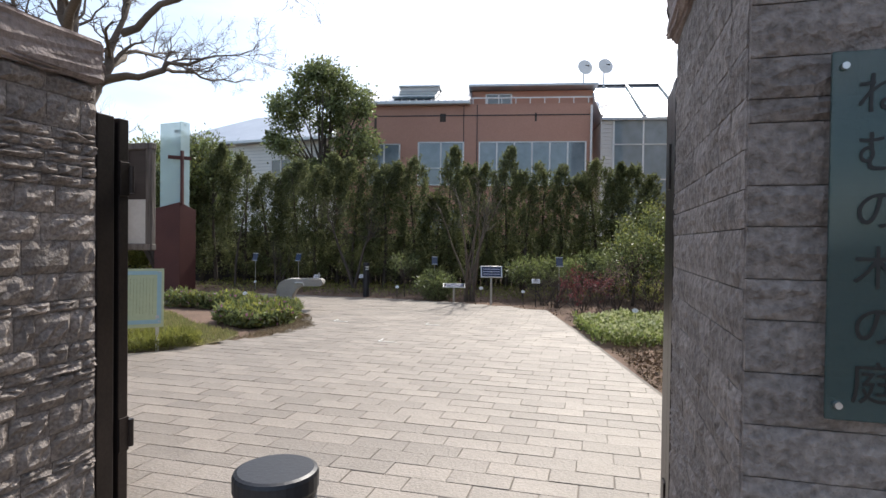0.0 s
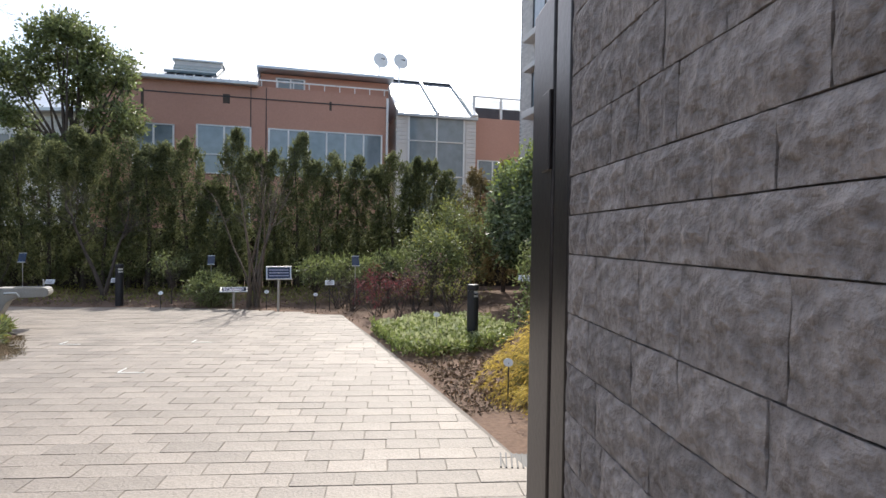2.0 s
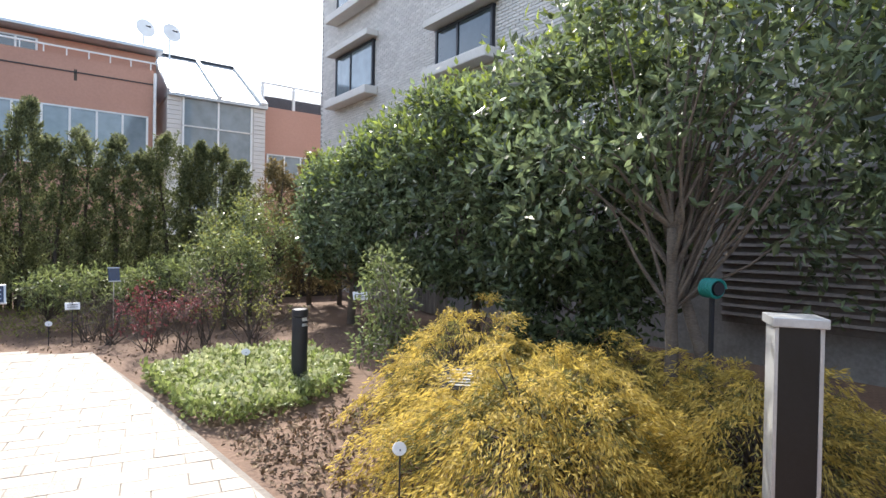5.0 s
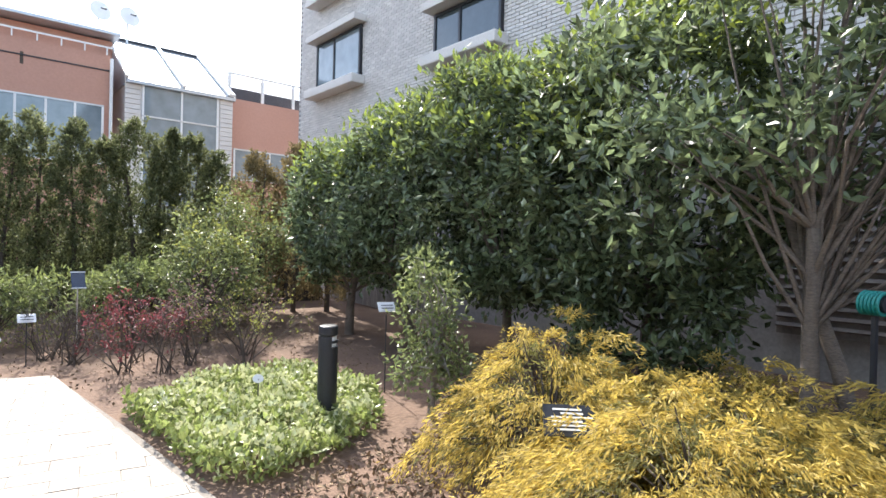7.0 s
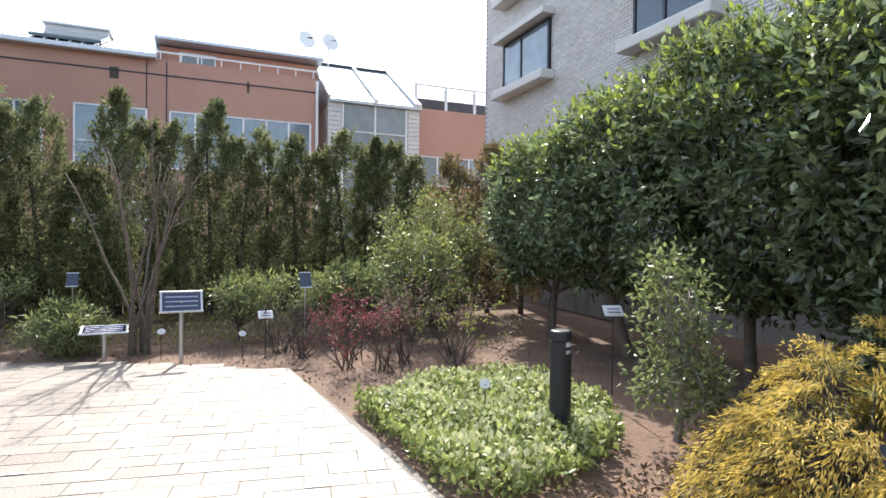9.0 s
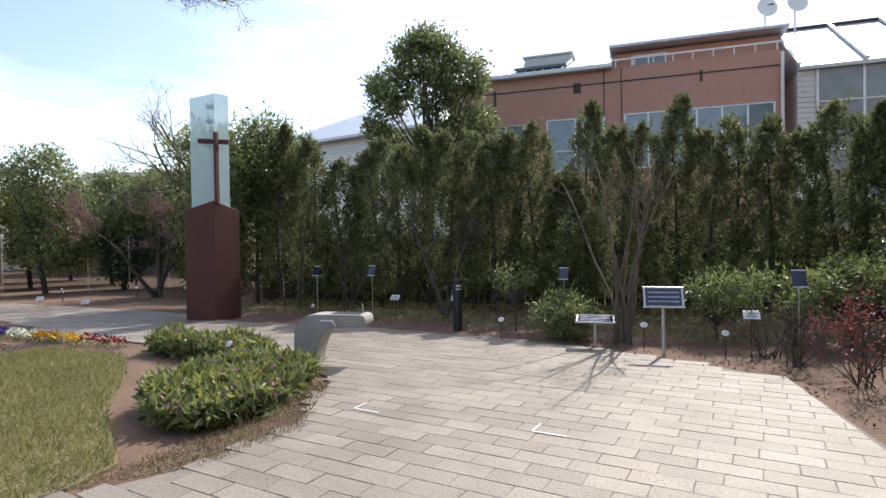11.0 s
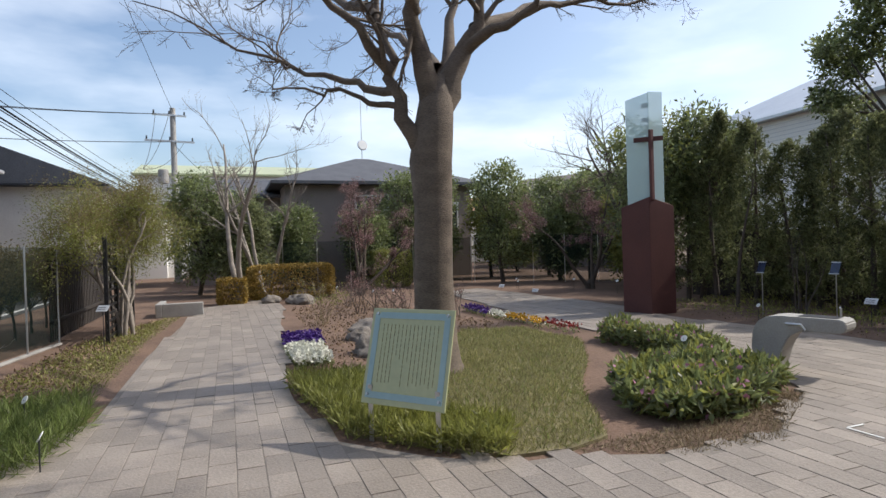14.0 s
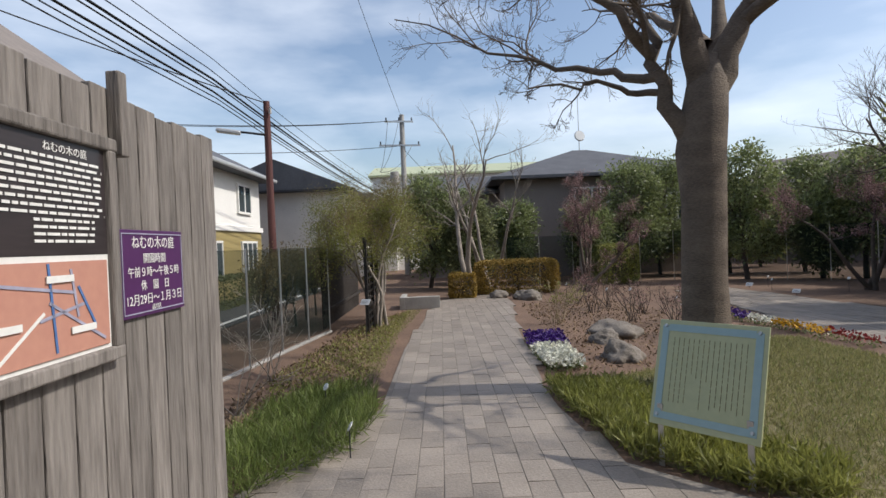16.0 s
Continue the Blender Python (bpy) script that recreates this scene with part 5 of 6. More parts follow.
# evergreen shrubs along the east side
rng = np.random.default_rng(31)
shr = "tall clipped evergreen hedge shrub with glossy dark leaves"
for at, h, crowns, n in (((6.75, 12.5, 0), 3.6, ((0, 0, 2.25, 0.95, 1.15, 1.2),), 190),
                         ((6.9, 10.7, 0), 3.9, ((0, 0, 2.45, 1.1, 1.25, 1.4),), 260),
                         ((7.0, 8.7, 0), 4.1, ((-0.1, 0, 2.6, 1.2, 1.35, 1.55),), 320),
                         ((7.1, 6.7, 0), 4.2, ((-0.1, 0, 2.6, 1.25, 1.3, 1.65), (-0.5, -0.2, 1.2, 0.7, 1.0, 0.7)), 360)):
    leafy_tree(rng, "evergreen_shrub", at, h, crowns, 0.09, 0.125, 0.06, "olive", 58, 0.2, shr, "shrub", "bark", n, "olive_new", "evergreen hedge", split=1.3, boxy=3.2, limb=0.28)
leafy_tree(rng, "evergreen_tree", (6.0, 4.75, 0), 4.6, ((-0.2, 0.4, 3.2, 1.5, 1.5, 1.1), (0.4, -0.6, 2.6, 1.3, 1.2, 0.8), (-0.6, 0.7, 2.2, 0.8, 0.8, 0.6), (0.2, 0, 4.5, 1.3, 1.3, 0.8)), 0.075, 0.135, 0.062, "olive", 40, 0.24, "open evergreen tree with large glossy leaves and forked trunk", "tree", "bark", 125, "olive_new", split=1.9, limb=0.3)
leafy_tree(rng, "evergreen_tree", (6.25, 4.45, 0), 4.2, ((0.3, -0.3, 3.6, 1.0, 1.0, 1.0), (0.5, -0.6, 2.3, 0.8, 0.8, 0.5)), 0.07, 0.135, 0.062, "olive", 38, 0.24, "second slender stem of glossy evergreen beside the forked tree", "tree", "bark", 60, "olive_new", split=2.1, limb=0.3)
leafy_tree(rng, "evergreen_tree", (8.2, 3.4, 0), 5.0, ((0, 0, 3.6, 1.6, 1.5, 1.5), (-0.2, 0, 1.7, 1.1, 1.2, 0.9)), 0.10, 0.12, 0.055, "olive", 40, 0.28, "evergreen tree behind the gate cabinet", "tree", "bark", 120, "olive_new", split=1.5, limb=0.3)
leafy_tree(rng, "young_evergreen", (4.72, 7.6, 0), 1.7, ((0, 0, 1.15, 0.3, 0.3, 0.45), (0, 0, 0.5, 0.36, 0.36, 0.25)), 0.04, 0.075, 0.035, "broad", 34, 0.15, "young leafy evergreen on a bare patch of soil", "shrub", "bark_pale", 60, split=0.8)
leafy_tree(rng, "evergreen_shrub", (5.3, 14.6, 0), 2.6, ((0, 0, 1.5, 1.2, 0.9, 1.2),), 0.06, 0.08, 0.04, "broad", 44, 0.2, "bushy evergreen before the hedge corner", "shrub", "bark_dark", 120, "lime")
leafy_tree(rng, "evergreen_shrub", (4.3, 13.0, 0), 1.9, ((0, 0, 1.1, 0.8, 0.7, 0.8),), 0.04, 0.08, 0.04, "broad", 40, 0.18, "loose evergreen shrub with pale leaf tips", "shrub", "bark_dark", 80, "lime")

# golden thread cypress
def golden_bush(rng, at, rx, ry, rz_, n, label):
    t = thing("golden_cypress", at, label, "shrub", "golden cypress shrubs")
    d = unit(rng.normal(size=(n, 3)))
    d[:, 2] = np.abs(d[:, 2])
    rad = rng.uniform(0.45, 1.0, (n, 1)) ** 0.5 * (1 + 0.22 * np.sin(d[:, :1] * 7 + at[0]) * np.cos(d[:, 1:2] * 6))
    c = d * rad * np.array((rx, ry, rz_))
    paths = [(np.array([(0, 0, 0), q * 0.45 + np.array((0, 0, 0.1)), q]), np.array([0.02, 0.012, 0.004])) for q in c[::max(1, n // 60)]]
    tagged(wood_part("branch_mass", paths, "bark_dark", t, 4), kind="stuff")
    # inner sprays take the darkened green, painting the shade between the golden tips
    for name, share, per, length, mat, text in (("inner_foliage", 0.8, 45, 0.06, "golden_shaded", "green inner foliage, its colour darkened for the shade inside"), ("crown", 1.0, 100, 0.052, "golden", "drooping golden thread foliage")):
        k = np.repeat(np.arange(n), per)
        away = unit(d * np.array((1, 1, 0.3)) + rng.normal(size=d.shape) * 0.3)
        side = unit(np.cross(away, np.array((0, 0, 1.0))))
        along = rng.uniform(0, 0.34, (n * per, 1)) ** 1.0
        fan = side[k] * rng.normal(size=(n * per, 1)) * (0.01 + 0.22 * along) + rng.normal(size=(n * per, 3)) * 0.012
        pts = c[k] * share + away[k] * along + fan - np.array((0, 0, 1)) * along ** 2 * 2.4 + np.array((0, 0, 0.07))
        pts[:, 2] = np.maximum(pts[:, 2], 0.02)
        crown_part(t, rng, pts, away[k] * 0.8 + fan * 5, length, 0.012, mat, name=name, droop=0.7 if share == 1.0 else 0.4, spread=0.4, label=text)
    return t


gl_label = "spreading golden thread-leaf cypress with drooping sprays"
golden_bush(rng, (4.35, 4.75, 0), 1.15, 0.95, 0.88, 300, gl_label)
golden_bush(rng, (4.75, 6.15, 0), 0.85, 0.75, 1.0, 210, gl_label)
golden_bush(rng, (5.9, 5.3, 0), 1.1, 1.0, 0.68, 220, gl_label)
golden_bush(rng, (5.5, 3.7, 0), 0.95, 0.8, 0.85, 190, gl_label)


def patch(name, rng, poly, n, h, leaf, width, mat, label, category, out=(0, 0, 0.7), droop=0.0, spread=1.0, mound=True):
    p = scatter(rng, poly, n)
    z = rng.uniform(0.0, 1.0, n) ** 0.6 * h
    if mound:
        z *= 0.6 + 0.4 * (np.sin(p[:, 0] * 5.1) * np.cos(p[:, 1] * 4.3) * 0.5 + 0.5)
    v_, f_ = leaf_soup(rng, np.column_stack([p, z]), leaf, width, np.tile(np.array(out, float), (n, 1)), droop, spread)
    return tagged(soup(name, v_, f_, mat), label, category, kind="stuff")


rng = np.random.default_rng(41)
patch("ground_cover", rng, [(2.45, 7.3), (2.75, 6.95), (3.5, 7.2), (4.15, 7.6), (4.8, 8.7), (4.4, 10.0), (3.2, 9.9), (2.36, 9.4)], 8000, 0.27, 0.075, 0.045, "cover", "low bright variegated ground cover plants", "ground cover")
patch("ground_cover_tips", rng, [(2.5, 7.35), (2.8, 7.05), (3.5, 7.3), (4.1, 7.7), (4.7, 8.7), (4.3, 9.9), (3.2, 9.8), (2.45, 9.3)], 3600, 0.31, 0.065, 0.05, "cover_pale", "cream-edged leaves over the ground cover", "ground cover")
patch("leaf_litter", rng, [(2.65, 4.6), (3.6, 4.7), (4.3, 7.3), (2.6, 6.9)], 2600, 0.015, 0.06, 0.03, "litter", "dry fallen leaves scattered over the soil", "leaf litter", (0, 0, 0), 0, 1, False)
patch("leaf_litter", rng, [(2.0, 11.5), (2.4, 9.6), (6.5, 9.6), (6, 14.5), (-9, 16), (-9, 14.6), (-3, 13.7)], 3500, 0.012, 0.05, 0.025, "litter", "dry fallen leaves scattered over the shaded bed", "leaf litter", (0, 0, 0), 0, 1, False)
patch("low_herbs", rng, [(-9, 15.0), (-2, 13.9), (1.5, 13.2), (6.0, 14.5), (6.5, 18.2), (-9, 18.2)], 9000, 0.2, 0.09, 0.02, "lime", "low yellow-green herbs under the hedge", "herbs")
BED = [(-4.6, 5.35), (-3.8, 5.85), (-3.35, 6.2), (-3.2, 6.7), (-3.25, 7.15), (-4.6, 8.15), (-5.65, 9.3), (-6.8, 10.3), (-8.6, 10.4), (-9.0, 9.3), (-7.6, 8.2), (-7.3, 7.2), (-7.0, 6.1), (-6.8, 5.5)]
slab("lawn", BED, 0.03, "turf", "worn lawn round the great tree", "lawn")
patch("lawn_grass", rng, BED, 42000, 0.05, 0.08, 0.009, "grass", "short winter lawn, green and straw coloured", "grass", (0, 0, 0.8), 0, 0.8)
patch("lawn_tufts", rng, BED, 5000, 0.045, 0.08, 0.012, "lush", "darker green tufts in the winter lawn", "grass", (0, 0, 0.8), 0, 0.8)
patch("leaf_litter", rng, [(-4.6, 1.0), (-8, 1.7), (-13, 3.0), (-16, 4.6), (-8.2, 3.2), (-5.2, 2.0)], 4200, 0.02, 0.07, 0.035, "litter", "dry leaves and twigs over the lane border", "leaf litter", (0, 0, 0.1), 0, 1, False)
patch("lane_weeds", rng, [(-5.2, 2.2), (-8.5, 1.9), (-13, 3.2), (-16, 4.8), (-8.2, 3.3)], 3600, 0.06, 0.07, 0.02, "lime", "thin green weeds over the lane border", "weeds", (0, 0, 0.5), 0, 0.9)
patch("leaf_litter", rng, [(-7.6, 6.2), (-16, 8.0), (-17, 10.5), (-9.3, 10.6), (-8.8, 9.4), (-7.4, 8.0)], 4500, 0.02, 0.07, 0.03, "litter", "dry leaves over the pruned rose bed", "leaf litter", (0, 0, 0.1), 0, 1, False)
patch("straw_edge", rng, [(-3.2, 6.7), (-2.6, 7.3), (-2.35, 8.2), (-3.0, 9.8), (-3.3, 9.5), (-2.9, 8.4), (-3.1, 7.6)], 5000, 0.02, 0.07, 0.006, "straw", "dry straw-coloured grass along the paving", "grass", (0, 0, 0.4), 0, 1, False)
patch("edging_plants", rng, [(-6.8, 5.35), (-4.6, 5.25), (-3.8, 5.7), (-3.3, 6.1), (-3.7, 6.5), (-4.6, 6.1), (-6.6, 6.2)], 9000, 0.22, 0.14, 0.018, "lime", "tufted yellow-green edging plants", "edging plants", (0, 0, 0.8), 0, 0.8)
patch("lush_grass", rng, [(-4.5, 2.15), (-5.3, 3.0), (-6.2, 3.3), (-7.3, 3.3), (-7.4, 2.5), (-5.6, 1.7)], 6000, 0.16, 0.2, 0.012, "lush", "bright green arching clump of grassy leaves", "grass clump", (0, 0, 0.7), 0, 0.8)
patch("lane_moss", rng, [(-8, 3.4), (-12, 4.1), (-16, 5.1), (-16, 4.7), (-12, 3.5), (-9, 2.8)], 5000, 0.03, 0.06, 0.008, "grass", "thin moss and grass beside the lane", "grass", (0, 0, 0.6), 0, 0.8, False)
BLOOM = [(-2.85, 8.5), (-3.05, 7.9), (-3.6, 7.75), (-4.3, 8.3), (-4.5, 9.2), (-4.3, 10.6), (-5.2, 11.1), (-6.9, 11.1), (-6.6, 10.5), (-4.0, 10.1), (-3.2, 9.9)]
patch("bed_plants", rng, BLOOM, 8500, 0.34, 0.14, 0.05, "broad", "leafy hellebores and low bedding plants", "bedding plants", (0, 0, 0.5))
patch("bed_plants", rng, BLOOM, 2400, 0.4, 0.12, 0.045, "lime", "fresh pale leaves among the bedding plants", "bedding plants", (0, 0, 0.6))
patch("blossoms", rng, BLOOM, 420, 0.42, 0.06, 0.06, "petal_pink", "dusky pink blossoms over the bedding plants", "flowers", (0, 0, 0.4))


def pansies(name, poly, mat, label, n=900):
    t = thing(name, (0, 0, 0), label, "flowers", "pansy clumps")
    p = scatter(rng, poly, n)
    v_, f_ = leaf_soup(rng, np.column_stack([p, rng.uniform(0.0, 0.1, n)]), 0.07, 0.03, None)
    soup("leaves", v_, f_, "broad", t)
    v_, f_ = leaf_soup(rng, np.column_stack([p, rng.uniform(0.08, 0.18, n)]), 0.055, 0.06, np.tile((0.3, -0.3, 0.5), (n, 1)))
    soup("petals", v_, f_, mat, t)


pansies("violet_pansies", [(-10.4, 6.25), (-9.2, 6.0), (-9.0, 6.6), (-10.2, 6.9)], "purple", "clump of deep violet pansies by the lane")
pansies("white_pansies", [(-9.1, 5.95), (-7.7, 5.75), (-7.6, 6.25), (-9.0, 6.55)], "petal_white", "clump of white pansies by the lane", 1000)
pansies("violet_pansies", [(-11.9, 11.2), (-10.5, 10.9), (-10.5, 11.15), (-11.9, 11.5)], "purple", "row of violet pansies along the bed", 300)
pansies("white_pansies", [(-10.5, 10.95), (-9.7, 10.85), (-9.7, 11.1), (-10.5, 11.2)], "petal_white", "row of white pansies along the bed", 130)
pansies("yellow_pansies", [(-9.7, 10.85), (-8.4, 10.75), (-8.4, 11.05), (-9.7, 11.1)], "petal_yellow", "row of yellow pansies along the bed", 200)
pansies("red_pansies", [(-8.4, 10.75), (-7.4, 10.75), (-7.4, 11.05), (-8.4, 11.05)], "petal_red", "row of dark red primroses along the bed", 110)


def rock(at, s, label):
    bm = bmesh.new()
    bmesh.ops.create_icosphere(bm, subdivisions=4, radius=1)
    for v_ in bm.verts:
        n_ = noise.fractal(v_.co * 1.1 + Vector(at), 0.9, 2.1, 4) * 0.35
        v_.co = Vector((v_.co.x * s[0], v_.co.y * s[1], max(v_.co.z, -0.4) * s[2])) * (1 + n_)
    ob = tagged(mesh_object("garden_rock", bm, "rock", True), label, "rock", "garden rocks")
    ob.location = at
    return ob


rock((-8.2, 7.1, 0.0), (0.42, 0.3, 0.24), "grey-brown boulder set in the bed")
rock((-10.4, 8.1, -0.02), (0.7, 0.5, 0.26), "broad low boulder set in the bed")
rock((-9.6, 7.5, 0.0), (0.3, 0.25, 0.2), "small boulder in the bed")
for _ in range(5):
    rock((rng.uniform(-19, -17), rng.uniform(7.9, 9.2), 0.05), (0.35, 0.3, 0.22), "dark rough stone before the clipped hedge")


def twig_bush(rng, name, at, h, label, leaf=None, stems=9, n=140, bark="bark_dark", leafsize=0.05):
    t = thing(name, at, label, "shrub")
    paths, tips = [], []
    for s in range(stems):
        d = rng.normal(size=3) * 0.38
        d[2] = 1
        p = bend(rng, rng.normal(size=3) * np.array((0.06, 0.06, 0)), d, h * rng.uniform(0.7, 1.0), 0.009, 0.003, 6, 0.14)
        paths.append(p)
        ramify(rng, p[0][2:], p[1][2:], 0 if h < 0.7 else 1, paths, 4, 0.45, 0.05, 0.2, tips)
    tagged(wood_part("twig_mass", paths, bark, t, 4), kind="stuff")
    for mat, k in leaf or ():
        T_ = np.array(tips)
        pts, out = clumps(rng, T_[rng.integers(0, len(T_), k)], 0.05, 3)
        crown_part(t, rng, pts, out, leafsize, leafsize * 0.5, mat, name="leaves")
    return t


rng = np.random.default_rng(51)
for x, y, h, lf in ((2.75, 11.3, 0.95, (("red_leaf", 170),)), (3.2, 11.0, 1.0, (("red_leaf", 110), ("pinkish", 60))), (3.6, 11.3, 1.15, (("pinkish", 130), ("lime", 40))), (4.1, 10.8, 1.05, (("lime", 110),)), (4.4, 11.6, 1.1, (("lime", 80), ("pinkish", 60))), (3.0, 11.9, 0.9, (("red_leaf", 120),))):
    twig_bush(rng, "rose_bush", (x, y, 0), h, "thorny rose bush with reddish young leaves" if lf[0][0] != "lime" else "thorny rose bush with pale green young leaves", lf)
for x, y in ((2.1, 12.7), (2.35, 12.2)):
    twig_bush(rng, "bare_shrub", (x, y, 0), 0.85, "bare twiggy brown shrub", None, 16)
for x, y in ((-9.4, 8.9), (-10.6, 9.5), (-11.6, 9.1), (-12.6, 9.9), (-13.3, 9.0), (-14.2, 9.8), (-11.0, 10.4), (-15.2, 9.4)):
    twig_bush(rng, "rose_bush", (x, y, 0), 0.85, "pruned brown rose bush with sparse buds", (("pinkish", 40),))
twig_bush(rng, "fine_grass_shrub", (-12.0, 7.6, 0), 1.0, "wispy yellow-green shrub by the lane", (("lime", 90),), 10, bark="straw")
twig_bush(rng, "white_stemmed_shrub", (-6.9, 1.75, 0), 1.3, "bare pale-stemmed shrub before the glass fence", None, 6, bark="bark_pale")
twig_bush(rng, "white_stemmed_shrub", (-8.6, 1.9, 0), 1.5, "bare pale-stemmed shrub before the glass fence", None, 6, bark="bark_pale")
for x, y, z in ((2.6, 13.6, 0.8), (3.4, 13.9, 0.95), (1.6, 13.9, 0.75), (4.0, 14.4, 1.0)):
    leafy_tree(rng, "nandina_bush", (x, y, 0), z + 0.35, ((0, 0, z, 0.6, 0.5, 0.3),), 0.02, 0.10, 0.03, "broad", 34, 0.14, "airy evergreen shrub with shiny pale leaflets", "shrub", "bark_dark", 40, "cover", "airy shrubs", split=0.4)
leafy_tree(rng, "bamboo_shrub", (-0.75, 13.5, 0), 0.8, ((0, 0, 0.4, 0.55, 0.45, 0.35),), 0.02, 0.12, 0.025, "broad", 50, 0.13, "low bushy shrub with narrow leaves", "shrub", "bark_dark", 50, split=0.2)
leafy_tree(rng, "airy_shrub", (-1.7, 14.1, 0), 1.15, ((0, 0, 0.95, 0.4, 0.35, 0.2),), 0.018, 0.09, 0.03, "broad", 14, 0.12, "airy shrub with pale leaf whorls", "shrub", "bark_dark", 26, split=0.6)

# bare and leafy trees before the hedge
bare_tree(rng, "multi_stem_tree", (0.2, 13.3, 0), 3.7, 0.03, "slender bare multi-stemmed tree before the hedge", 9, 2, 5, "bark", 0.15, 0.33, split=0.5)
bare_tree(rng, "bare_tree", (-3.4, 15.2, 0), 3.2, 0.06, "small bare forked tree before the hedge", 2, 2, 6, "bark_dark", 0.25, 0.5)
bare_tree(rng, "sapling", (-6.0, 15.6, 0), 1.8, 0.02, "thin bare multi-stemmed sapling", 5, 1, 4, "bark_dark", 0.2, 0.4)
bare_tree(rng, "sapling", (-7.6, 16.0, 0), 4.0, 0.05, "thin straight tree before the hedge", 1, 1, 4, "bark_dark", 0.03, 0.3, split=0.6)

rng = np.random.default_rng(61)
leafy_tree(rng, "evergreen_oak", (-8.2, 26.5, -0.4), 11, ((0.1, 0, 9.9, 1.4, 1.4, 0.95), (-1.5, 0, 8.7, 1.15, 1.2, 0.9), (1.5, 0, 8.8, 1.3, 1.2, 0.9), (-1.8, 0, 7.0, 1.0, 1.0, 0.7), (1.9, 0, 6.7, 1.1, 1.0, 0.85), (0.2, 0, 7.9, 0.7, 0.9, 0.5), (0, 0, 5.2, 1.7, 1.2, 0.8)), 0.25, 0.2, 0.1, "broad", 80, 0.34, "tall rounded evergreen tree in front of the terracotta building", "tree", "bark_dark", 260, split=6)
leafy_tree(rng, "magnolia_tree", (-10.3, 16.6, 0), 4.8, ((0, 0, 3.6, 1.6, 1.3, 1.0), (-0.9, 0, 4.3, 0.9, 0.8, 0.5), (0.8, 0, 4.5, 0.8, 0.8, 0.5), (0, 0, 2.2, 1.3, 1.0, 0.8)), 0.09, 0.16, 0.06, "broad", 60, 0.3, "broadleaf evergreen tree with open crown", "tree", "bark_dark", 130, "lime", split=2.2)
leafy_tree(rng, "evergreen_tree", (-9.6, 17.6, 0), 5.4, ((0, 0, 4.0, 1.2, 1.1, 1.3),), 0.09, 0.14, 0.06, "broad", 60, 0.3, "leafy evergreen between hedge and monument", "tree", "bark_dark", 90, split=2.5)
TREES = ((-19.6, 18.2, 5.2, "broad"), (-23.5, 15.5, 5.2, "broad"), (-23.0, 20.0, 4.4, "lime"), (-16.0, 22.6, 4.6, "broad"), (-12.8, 23.0, 4.2, "broad"), (-26, 24, 4.0, "lime"), (-24.5, 10.5, 3.6, "broad"), (-24.0, 6.6, 4.8, "broad"), (-13.6, 19.4, 3.6, "lime"), (-27, 19, 4.2, "lime"), (-22.4, 13.0, 3.4, "broad"), (-18.3, 20.3, 3.2, "broad"), (-17.4, 21.2, 4.8, "broad"), (-21.5, 22.5, 5.0, "broad"), (-14.8, 21.6, 3.4, "lime"), (-24.5, 17.5, 5.6, "broad"), (-11.2, 20.6, 4.6, "broad"), (-22.6, 8.0, 3.6, "conifer"), (-26, 8.6, 4.4, "broad"))
for x, y, h, mat in TREES:
    leafy_tree(rng, "evergreen_tree", (x, y, 0), h, ((0, 0, h * 0.72, h * 0.24, h * 0.24, h * 0.26), (h * 0.08, 0, h * 0.36, h * 0.23, h * 0.22, h * 0.22)), 0.1, 0.17, 0.07, mat, 70, 0.34, "leafy evergreen garden tree" if mat == "broad" else "leafy yellow-green garden tree", "tree", "bark_dark", 130, split=h * 0.45)
for x, y, h in ((-18.6, 11.3, 3.8), (-14.2, 18.0, 4.0)):
    bare_tree(rng, "blossom_tree", (x, y, 0), h, 0.08, "spreading tree covered in sparse pinkish buds", 4, 2, 6, "bark_dark", 0.5, 0.5, "pinkish", 0.25)
bare_tree(rng, "bare_tree", (-21.0, 8.3, 0), 6.0, 0.09, "bare pale-barked tree with upright twigs", 4, 2, 6, "bark_pale", 0.2, 0.4)
bare_tree(rng, "bare_tree", (-18.9, 7.2, 0), 6.8, 0.11, "bare tree with long upright shoots", 2, 2, 5, "bark_pale", 0.22, 0.5)
bare_tree(rng, "bare_tree", (-11.6, 18.6, 0), 6.8, 0.11, "bare tree behind the monument", 3, 2, 6, "bark_dark", 0.35, 0.5)
bare_tree(rng, "bare_tree", (-21.5, 12.4, 0), 4.2, 0.06, "slender pale bare tree", 1, 2, 5, "bark_pale", 0.1, 0.4)
leafy_tree(rng, "pine_tree", (-25.0, 2.6, 0), 4.2, ((0, 0, 3.5, 1.1, 1.0, 0.35), (0.3, 0.2, 2.7, 1.3, 1.1, 0.35), (-0.2, 0, 1.9, 1.0, 0.9, 0.35)), 0.12, 0.12, 0.02, "conifer", 70, 0.25, "cloud-pruned pine across the street", "tree", "bark_dark", 70, split=3.2)
leafy_tree(rng, "street_tree", (-60, 8, 0), 7, ((0, 0, 5, 3.5, 3.5, 2),), 0.2, 0.35, 0.2, "lime", 24, 0.7, "rounded tree at the end of the street", "tree", "bark_dark", 80, split=3)

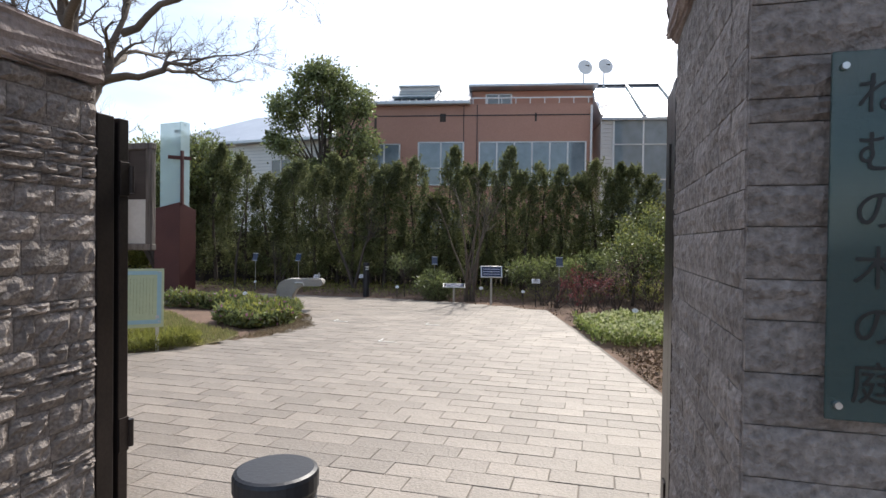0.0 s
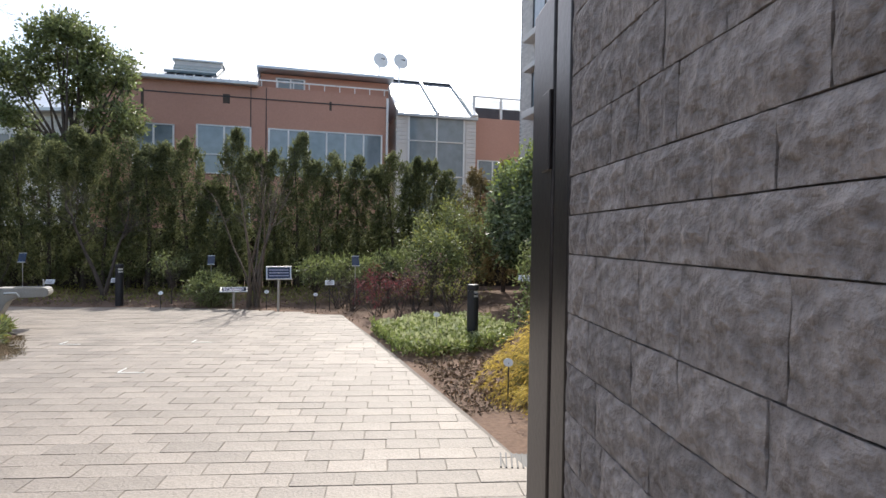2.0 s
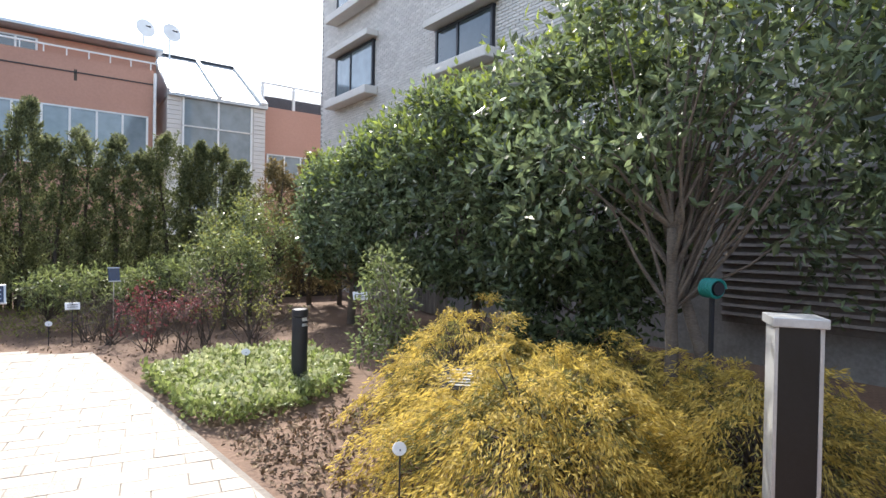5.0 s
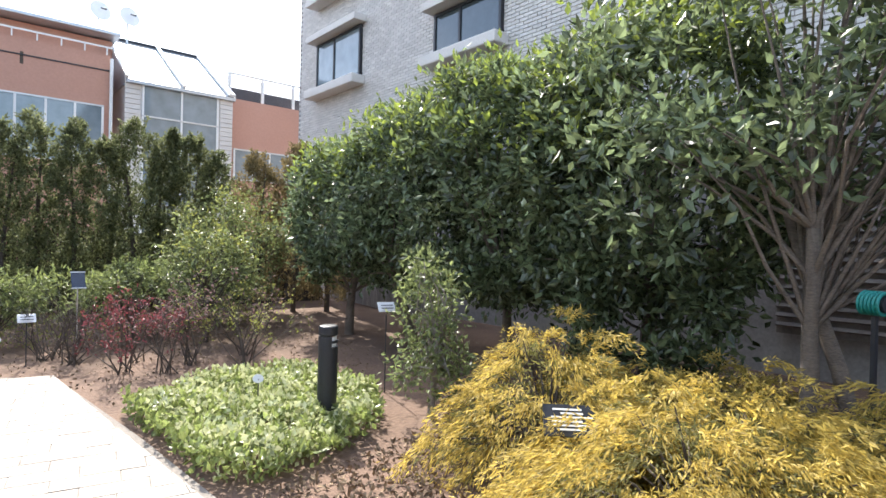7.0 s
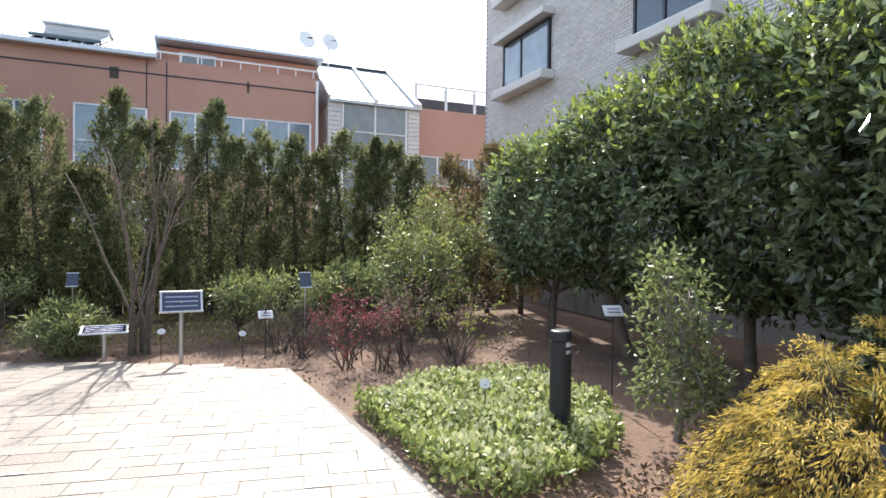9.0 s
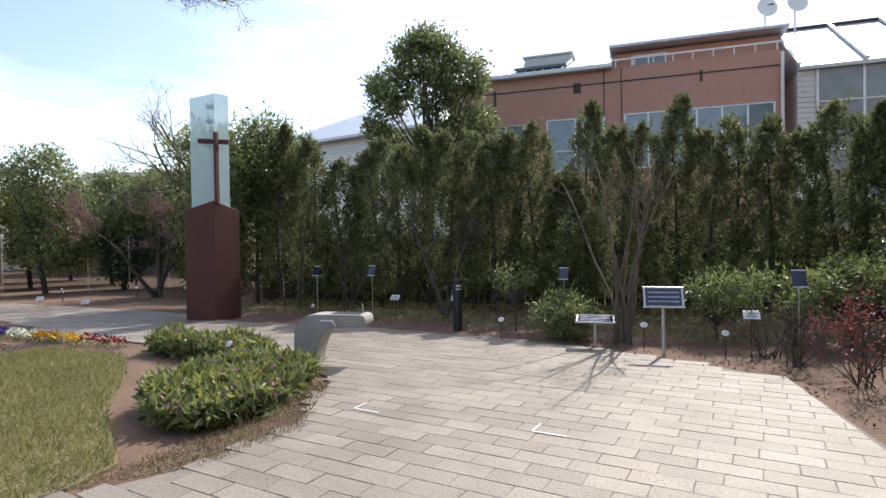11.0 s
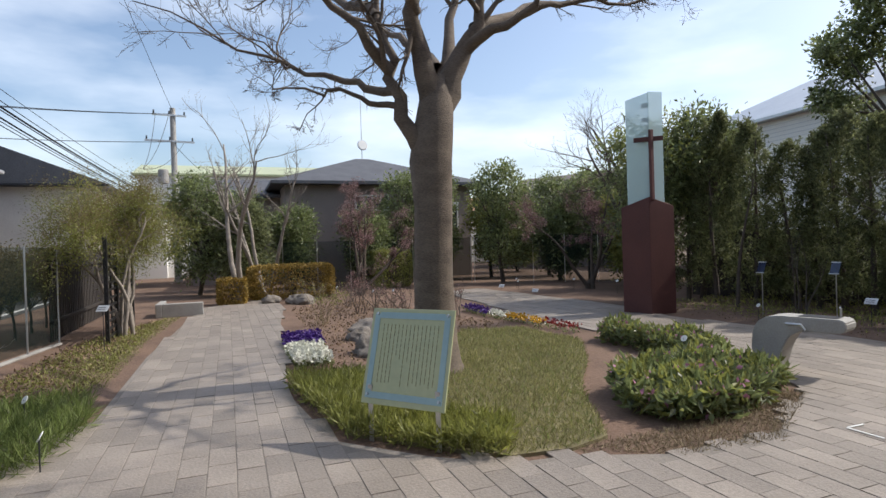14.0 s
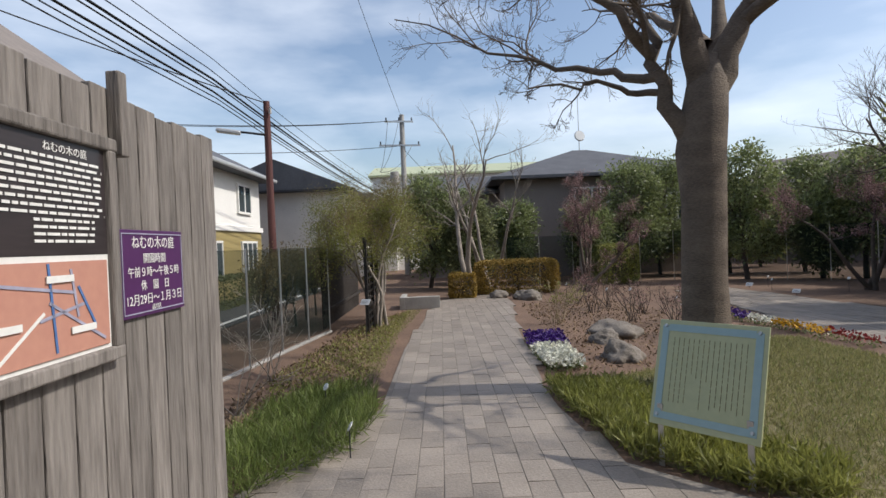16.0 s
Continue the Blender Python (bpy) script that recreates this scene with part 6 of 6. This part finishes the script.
# climbing vines over the trellis
vt = thing("climbing_vine", (-13.4, 3.75, 0), "gnarled vine with brown and green tangle over the trellis", "vine")
paths, tips = [], []
for k in range(12):
    o = np.array((rng.uniform(-1.4, 0.6), rng.uniform(-0.15, 0.2), 0))
    p = bend(rng, o, (rng.normal() * 0.08, rng.normal() * 0.08, 1), 2.5, 0.045, 0.02, 9, 0.15)
    paths.append(p)
    ramify(rng, p[0][5:], p[1][5:], 1, paths, 5, 0.7, 0.0, 0.3, tips)
wood_part("stems", paths, "bark_pale", vt, 5)
T_ = np.array(tips)
pts, out = clumps(rng, T_[rng.integers(0, len(T_), 3200)], 0.22, 9)
crown_part(vt, rng, pts, out, 0.06, 0.02, "lime", name="foliage")
pts, out = clumps(rng, T_[rng.integers(0, len(T_), 2300)] + np.array((0, 0, 0.3)), 0.22, 9)
crown_part(vt, rng, pts, out, 0.06, 0.012, "conifer_brown", name="dry_tangle")


def clipped(name, at, s, mat, label, n, rz=0.0):
    t = thing(name, at, label, "hedge", "", rz=rz)
    d = rng.uniform(-1, 1, (n, 3))
    ax = rng.integers(0, 3, n)
    d[np.arange(n), ax] = np.sign(d[np.arange(n), ax]) * rng.uniform(0.75, 1, n)
    d = d / np.maximum((np.abs(d) ** 5).sum(1, keepdims=True) ** 0.2, 1)
    p = d * np.array(s) / 2 + np.array((0, 0, s[2] / 2))
    v_, f_ = leaf_soup(rng, p, 0.075, 0.05, unit(d) * 0.3)
    soup("foliage", v_, f_, mat, t)
    wood_part("stems", [bend(rng, (rng.uniform(-s[0], s[0]) * 0.35, 0, 0), (0, 0, 1), s[2] * 0.8, 0.02, 0.01, 4, 0.1) for _ in range(4)], "bark_dark", t, 5)


clipped("clipped_hedge", (-18.9, 6.9, 0), (0.9, 0.9, 0.85), "hedge_gold", "small rounded golden clipped hedge", 5000, LANE)
clipped("clipped_hedge", (-19.6, 9.0, 0), (1.2, 3.0, 1.2), "hedge_gold", "golden-brown clipped hedge beyond the lane", 11000, LANE)
clipped("clipped_hedge", (-21, -0.75, 0), (17, 0.7, 1.1), "conifer", "dark clipped hedge before the white house", 22000, LANE)
clipped("round_shrub", (-21.2, 13.6, 0), (1.5, 1.5, 1.6), "lime", "rounded yellow-green shrub before the glass fence", 6000)
for k in range(9):
    x = -9.3 - 1.0 * k
    leafy_tree(rng, "roadside_shrub", (x - 0.1, 1.0 + 0.19 * k - 0.15, 0), 1.9, ((0, 0, 1.3, 0.5, 0.4, 0.5),), 0.03, 0.07, 0.03, "conifer_brown", 40, 0.22, "dark twiggy shrub behind the glass fence", "shrub", "bark_dark", 60, None, "roadside shrubs", split=0.9) if k > 2 else None

# ---------------- pavers ----------------
rng = np.random.default_rng(71)
pave = bpy.data.objects["pavement"]
PW, PH = 0.42, 0.21
kinds = []
for k in range(6):
    bm = box((PW - 0.007, PH - 0.007, 0.05), (0, 0, 0))
    bmesh.ops.bevel(bm, geom=[e for e in bm.edges if e.verts[0].co.z > 0.04 and e.verts[1].co.z > 0.04], offset=0.0025, segments=1, affect="EDGES")
    for v_ in bm.verts:
        v_.co.x += rng.uniform(-0.003, 0.003)
        v_.co.y += rng.uniform(-0.003, 0.003)
    me = bpy.data.meshes.new("paver")
    bm.to_mesh(me)
    bm.free()
    me.materials.append(M["paver"])
    kinds.append(me)
near, far_v, far_f = 0, [], []
corner = np.array([(sx * (PW / 2 - 0.0035 - i), sy * (PH / 2 - 0.0035 - i), z) for z, i in ((0.0, 0), (0.0475, 0), (0.05, 0.0025)) for sx, sy in ((-1, -1), (1, -1), (1, 1), (-1, 1))])
quads = [(8, 9, 10, 11)] + [(a + l * 4, (a + 1) % 4 + l * 4, (a + 1) % 4 + l * 4 + 4, a + l * 4 + 4) for l in (0, 1) for a in range(4)]
turn = Matrix.Rotation(radians(SITE_TURN), 4, "Z")
T3 = np.array(turn.to_3x3())
for row in range(-30, 95):
    for col in range(-55, 25):
        a, b = (col + (0.5 if row % 2 else 0.0) + 0.06 * math.sin(row * 2.3)) * PW, row * PH
        x, y = site(a, b)
        edge = 2.75 - (y - 2.5) * 0.0775
        cut = 2.0 < y < 11.4 and abs(x - edge) < 0.26
        if not inside(x, y, PLAZA) and not (cut and x - edge < 0.2):
            continue
        z = -0.024 + rng.uniform(-0.0018, 0.0018)
        if 2.2 < y < 8.0 and -3.2 < x < 2.6 and near < 300 and not cut:
            near += 1
            ob = new("paver", kinds[rng.integers(0, 6)])
            ob.parent = pave
            ob.matrix_basis = Matrix.Translation((x, y, z)) @ turn @ Matrix.Rotation(rng.normal() * 0.006, 4, "X")
        else:
            c = corner.copy()
            c[:, :2] += rng.uniform(-0.003, 0.003, (12, 2))
            base = len(far_v)
            c = c @ T3.T + np.array((x, y, z))
            if cut:
                over = np.maximum(c[:, 0] - (2.75 - (c[:, 1] - 2.5) * 0.0775), 0)
                c[:, 0] -= over
                c[:, 1] += over * 0.17
            far_v.extend(c.tolist())
            far_f.extend(tuple(base + i for i in q) for q in quads)
tagged(soup("paver_field", far_v, far_f, "paver_far", pave), kind="stuff")
# painted corner marks on the paving
for x, y, r in ((-0.4, 8.75, 0), (-2.2, 8.9, 0), (-0.9, 6.9, 0)):
    t = thing("corner_mark", (x, y, 0.031), "thin white painted corner mark on the paving", "paint mark", "paint marks", rz=SITE_TURN)
    part("stroke", box((0.3, 0.02, 0.003), (0.15, 0, 0)), "white", t)
    part("stroke", box((0.02, 0.2, 0.003), (0, 0.12, 0)), "white", t)
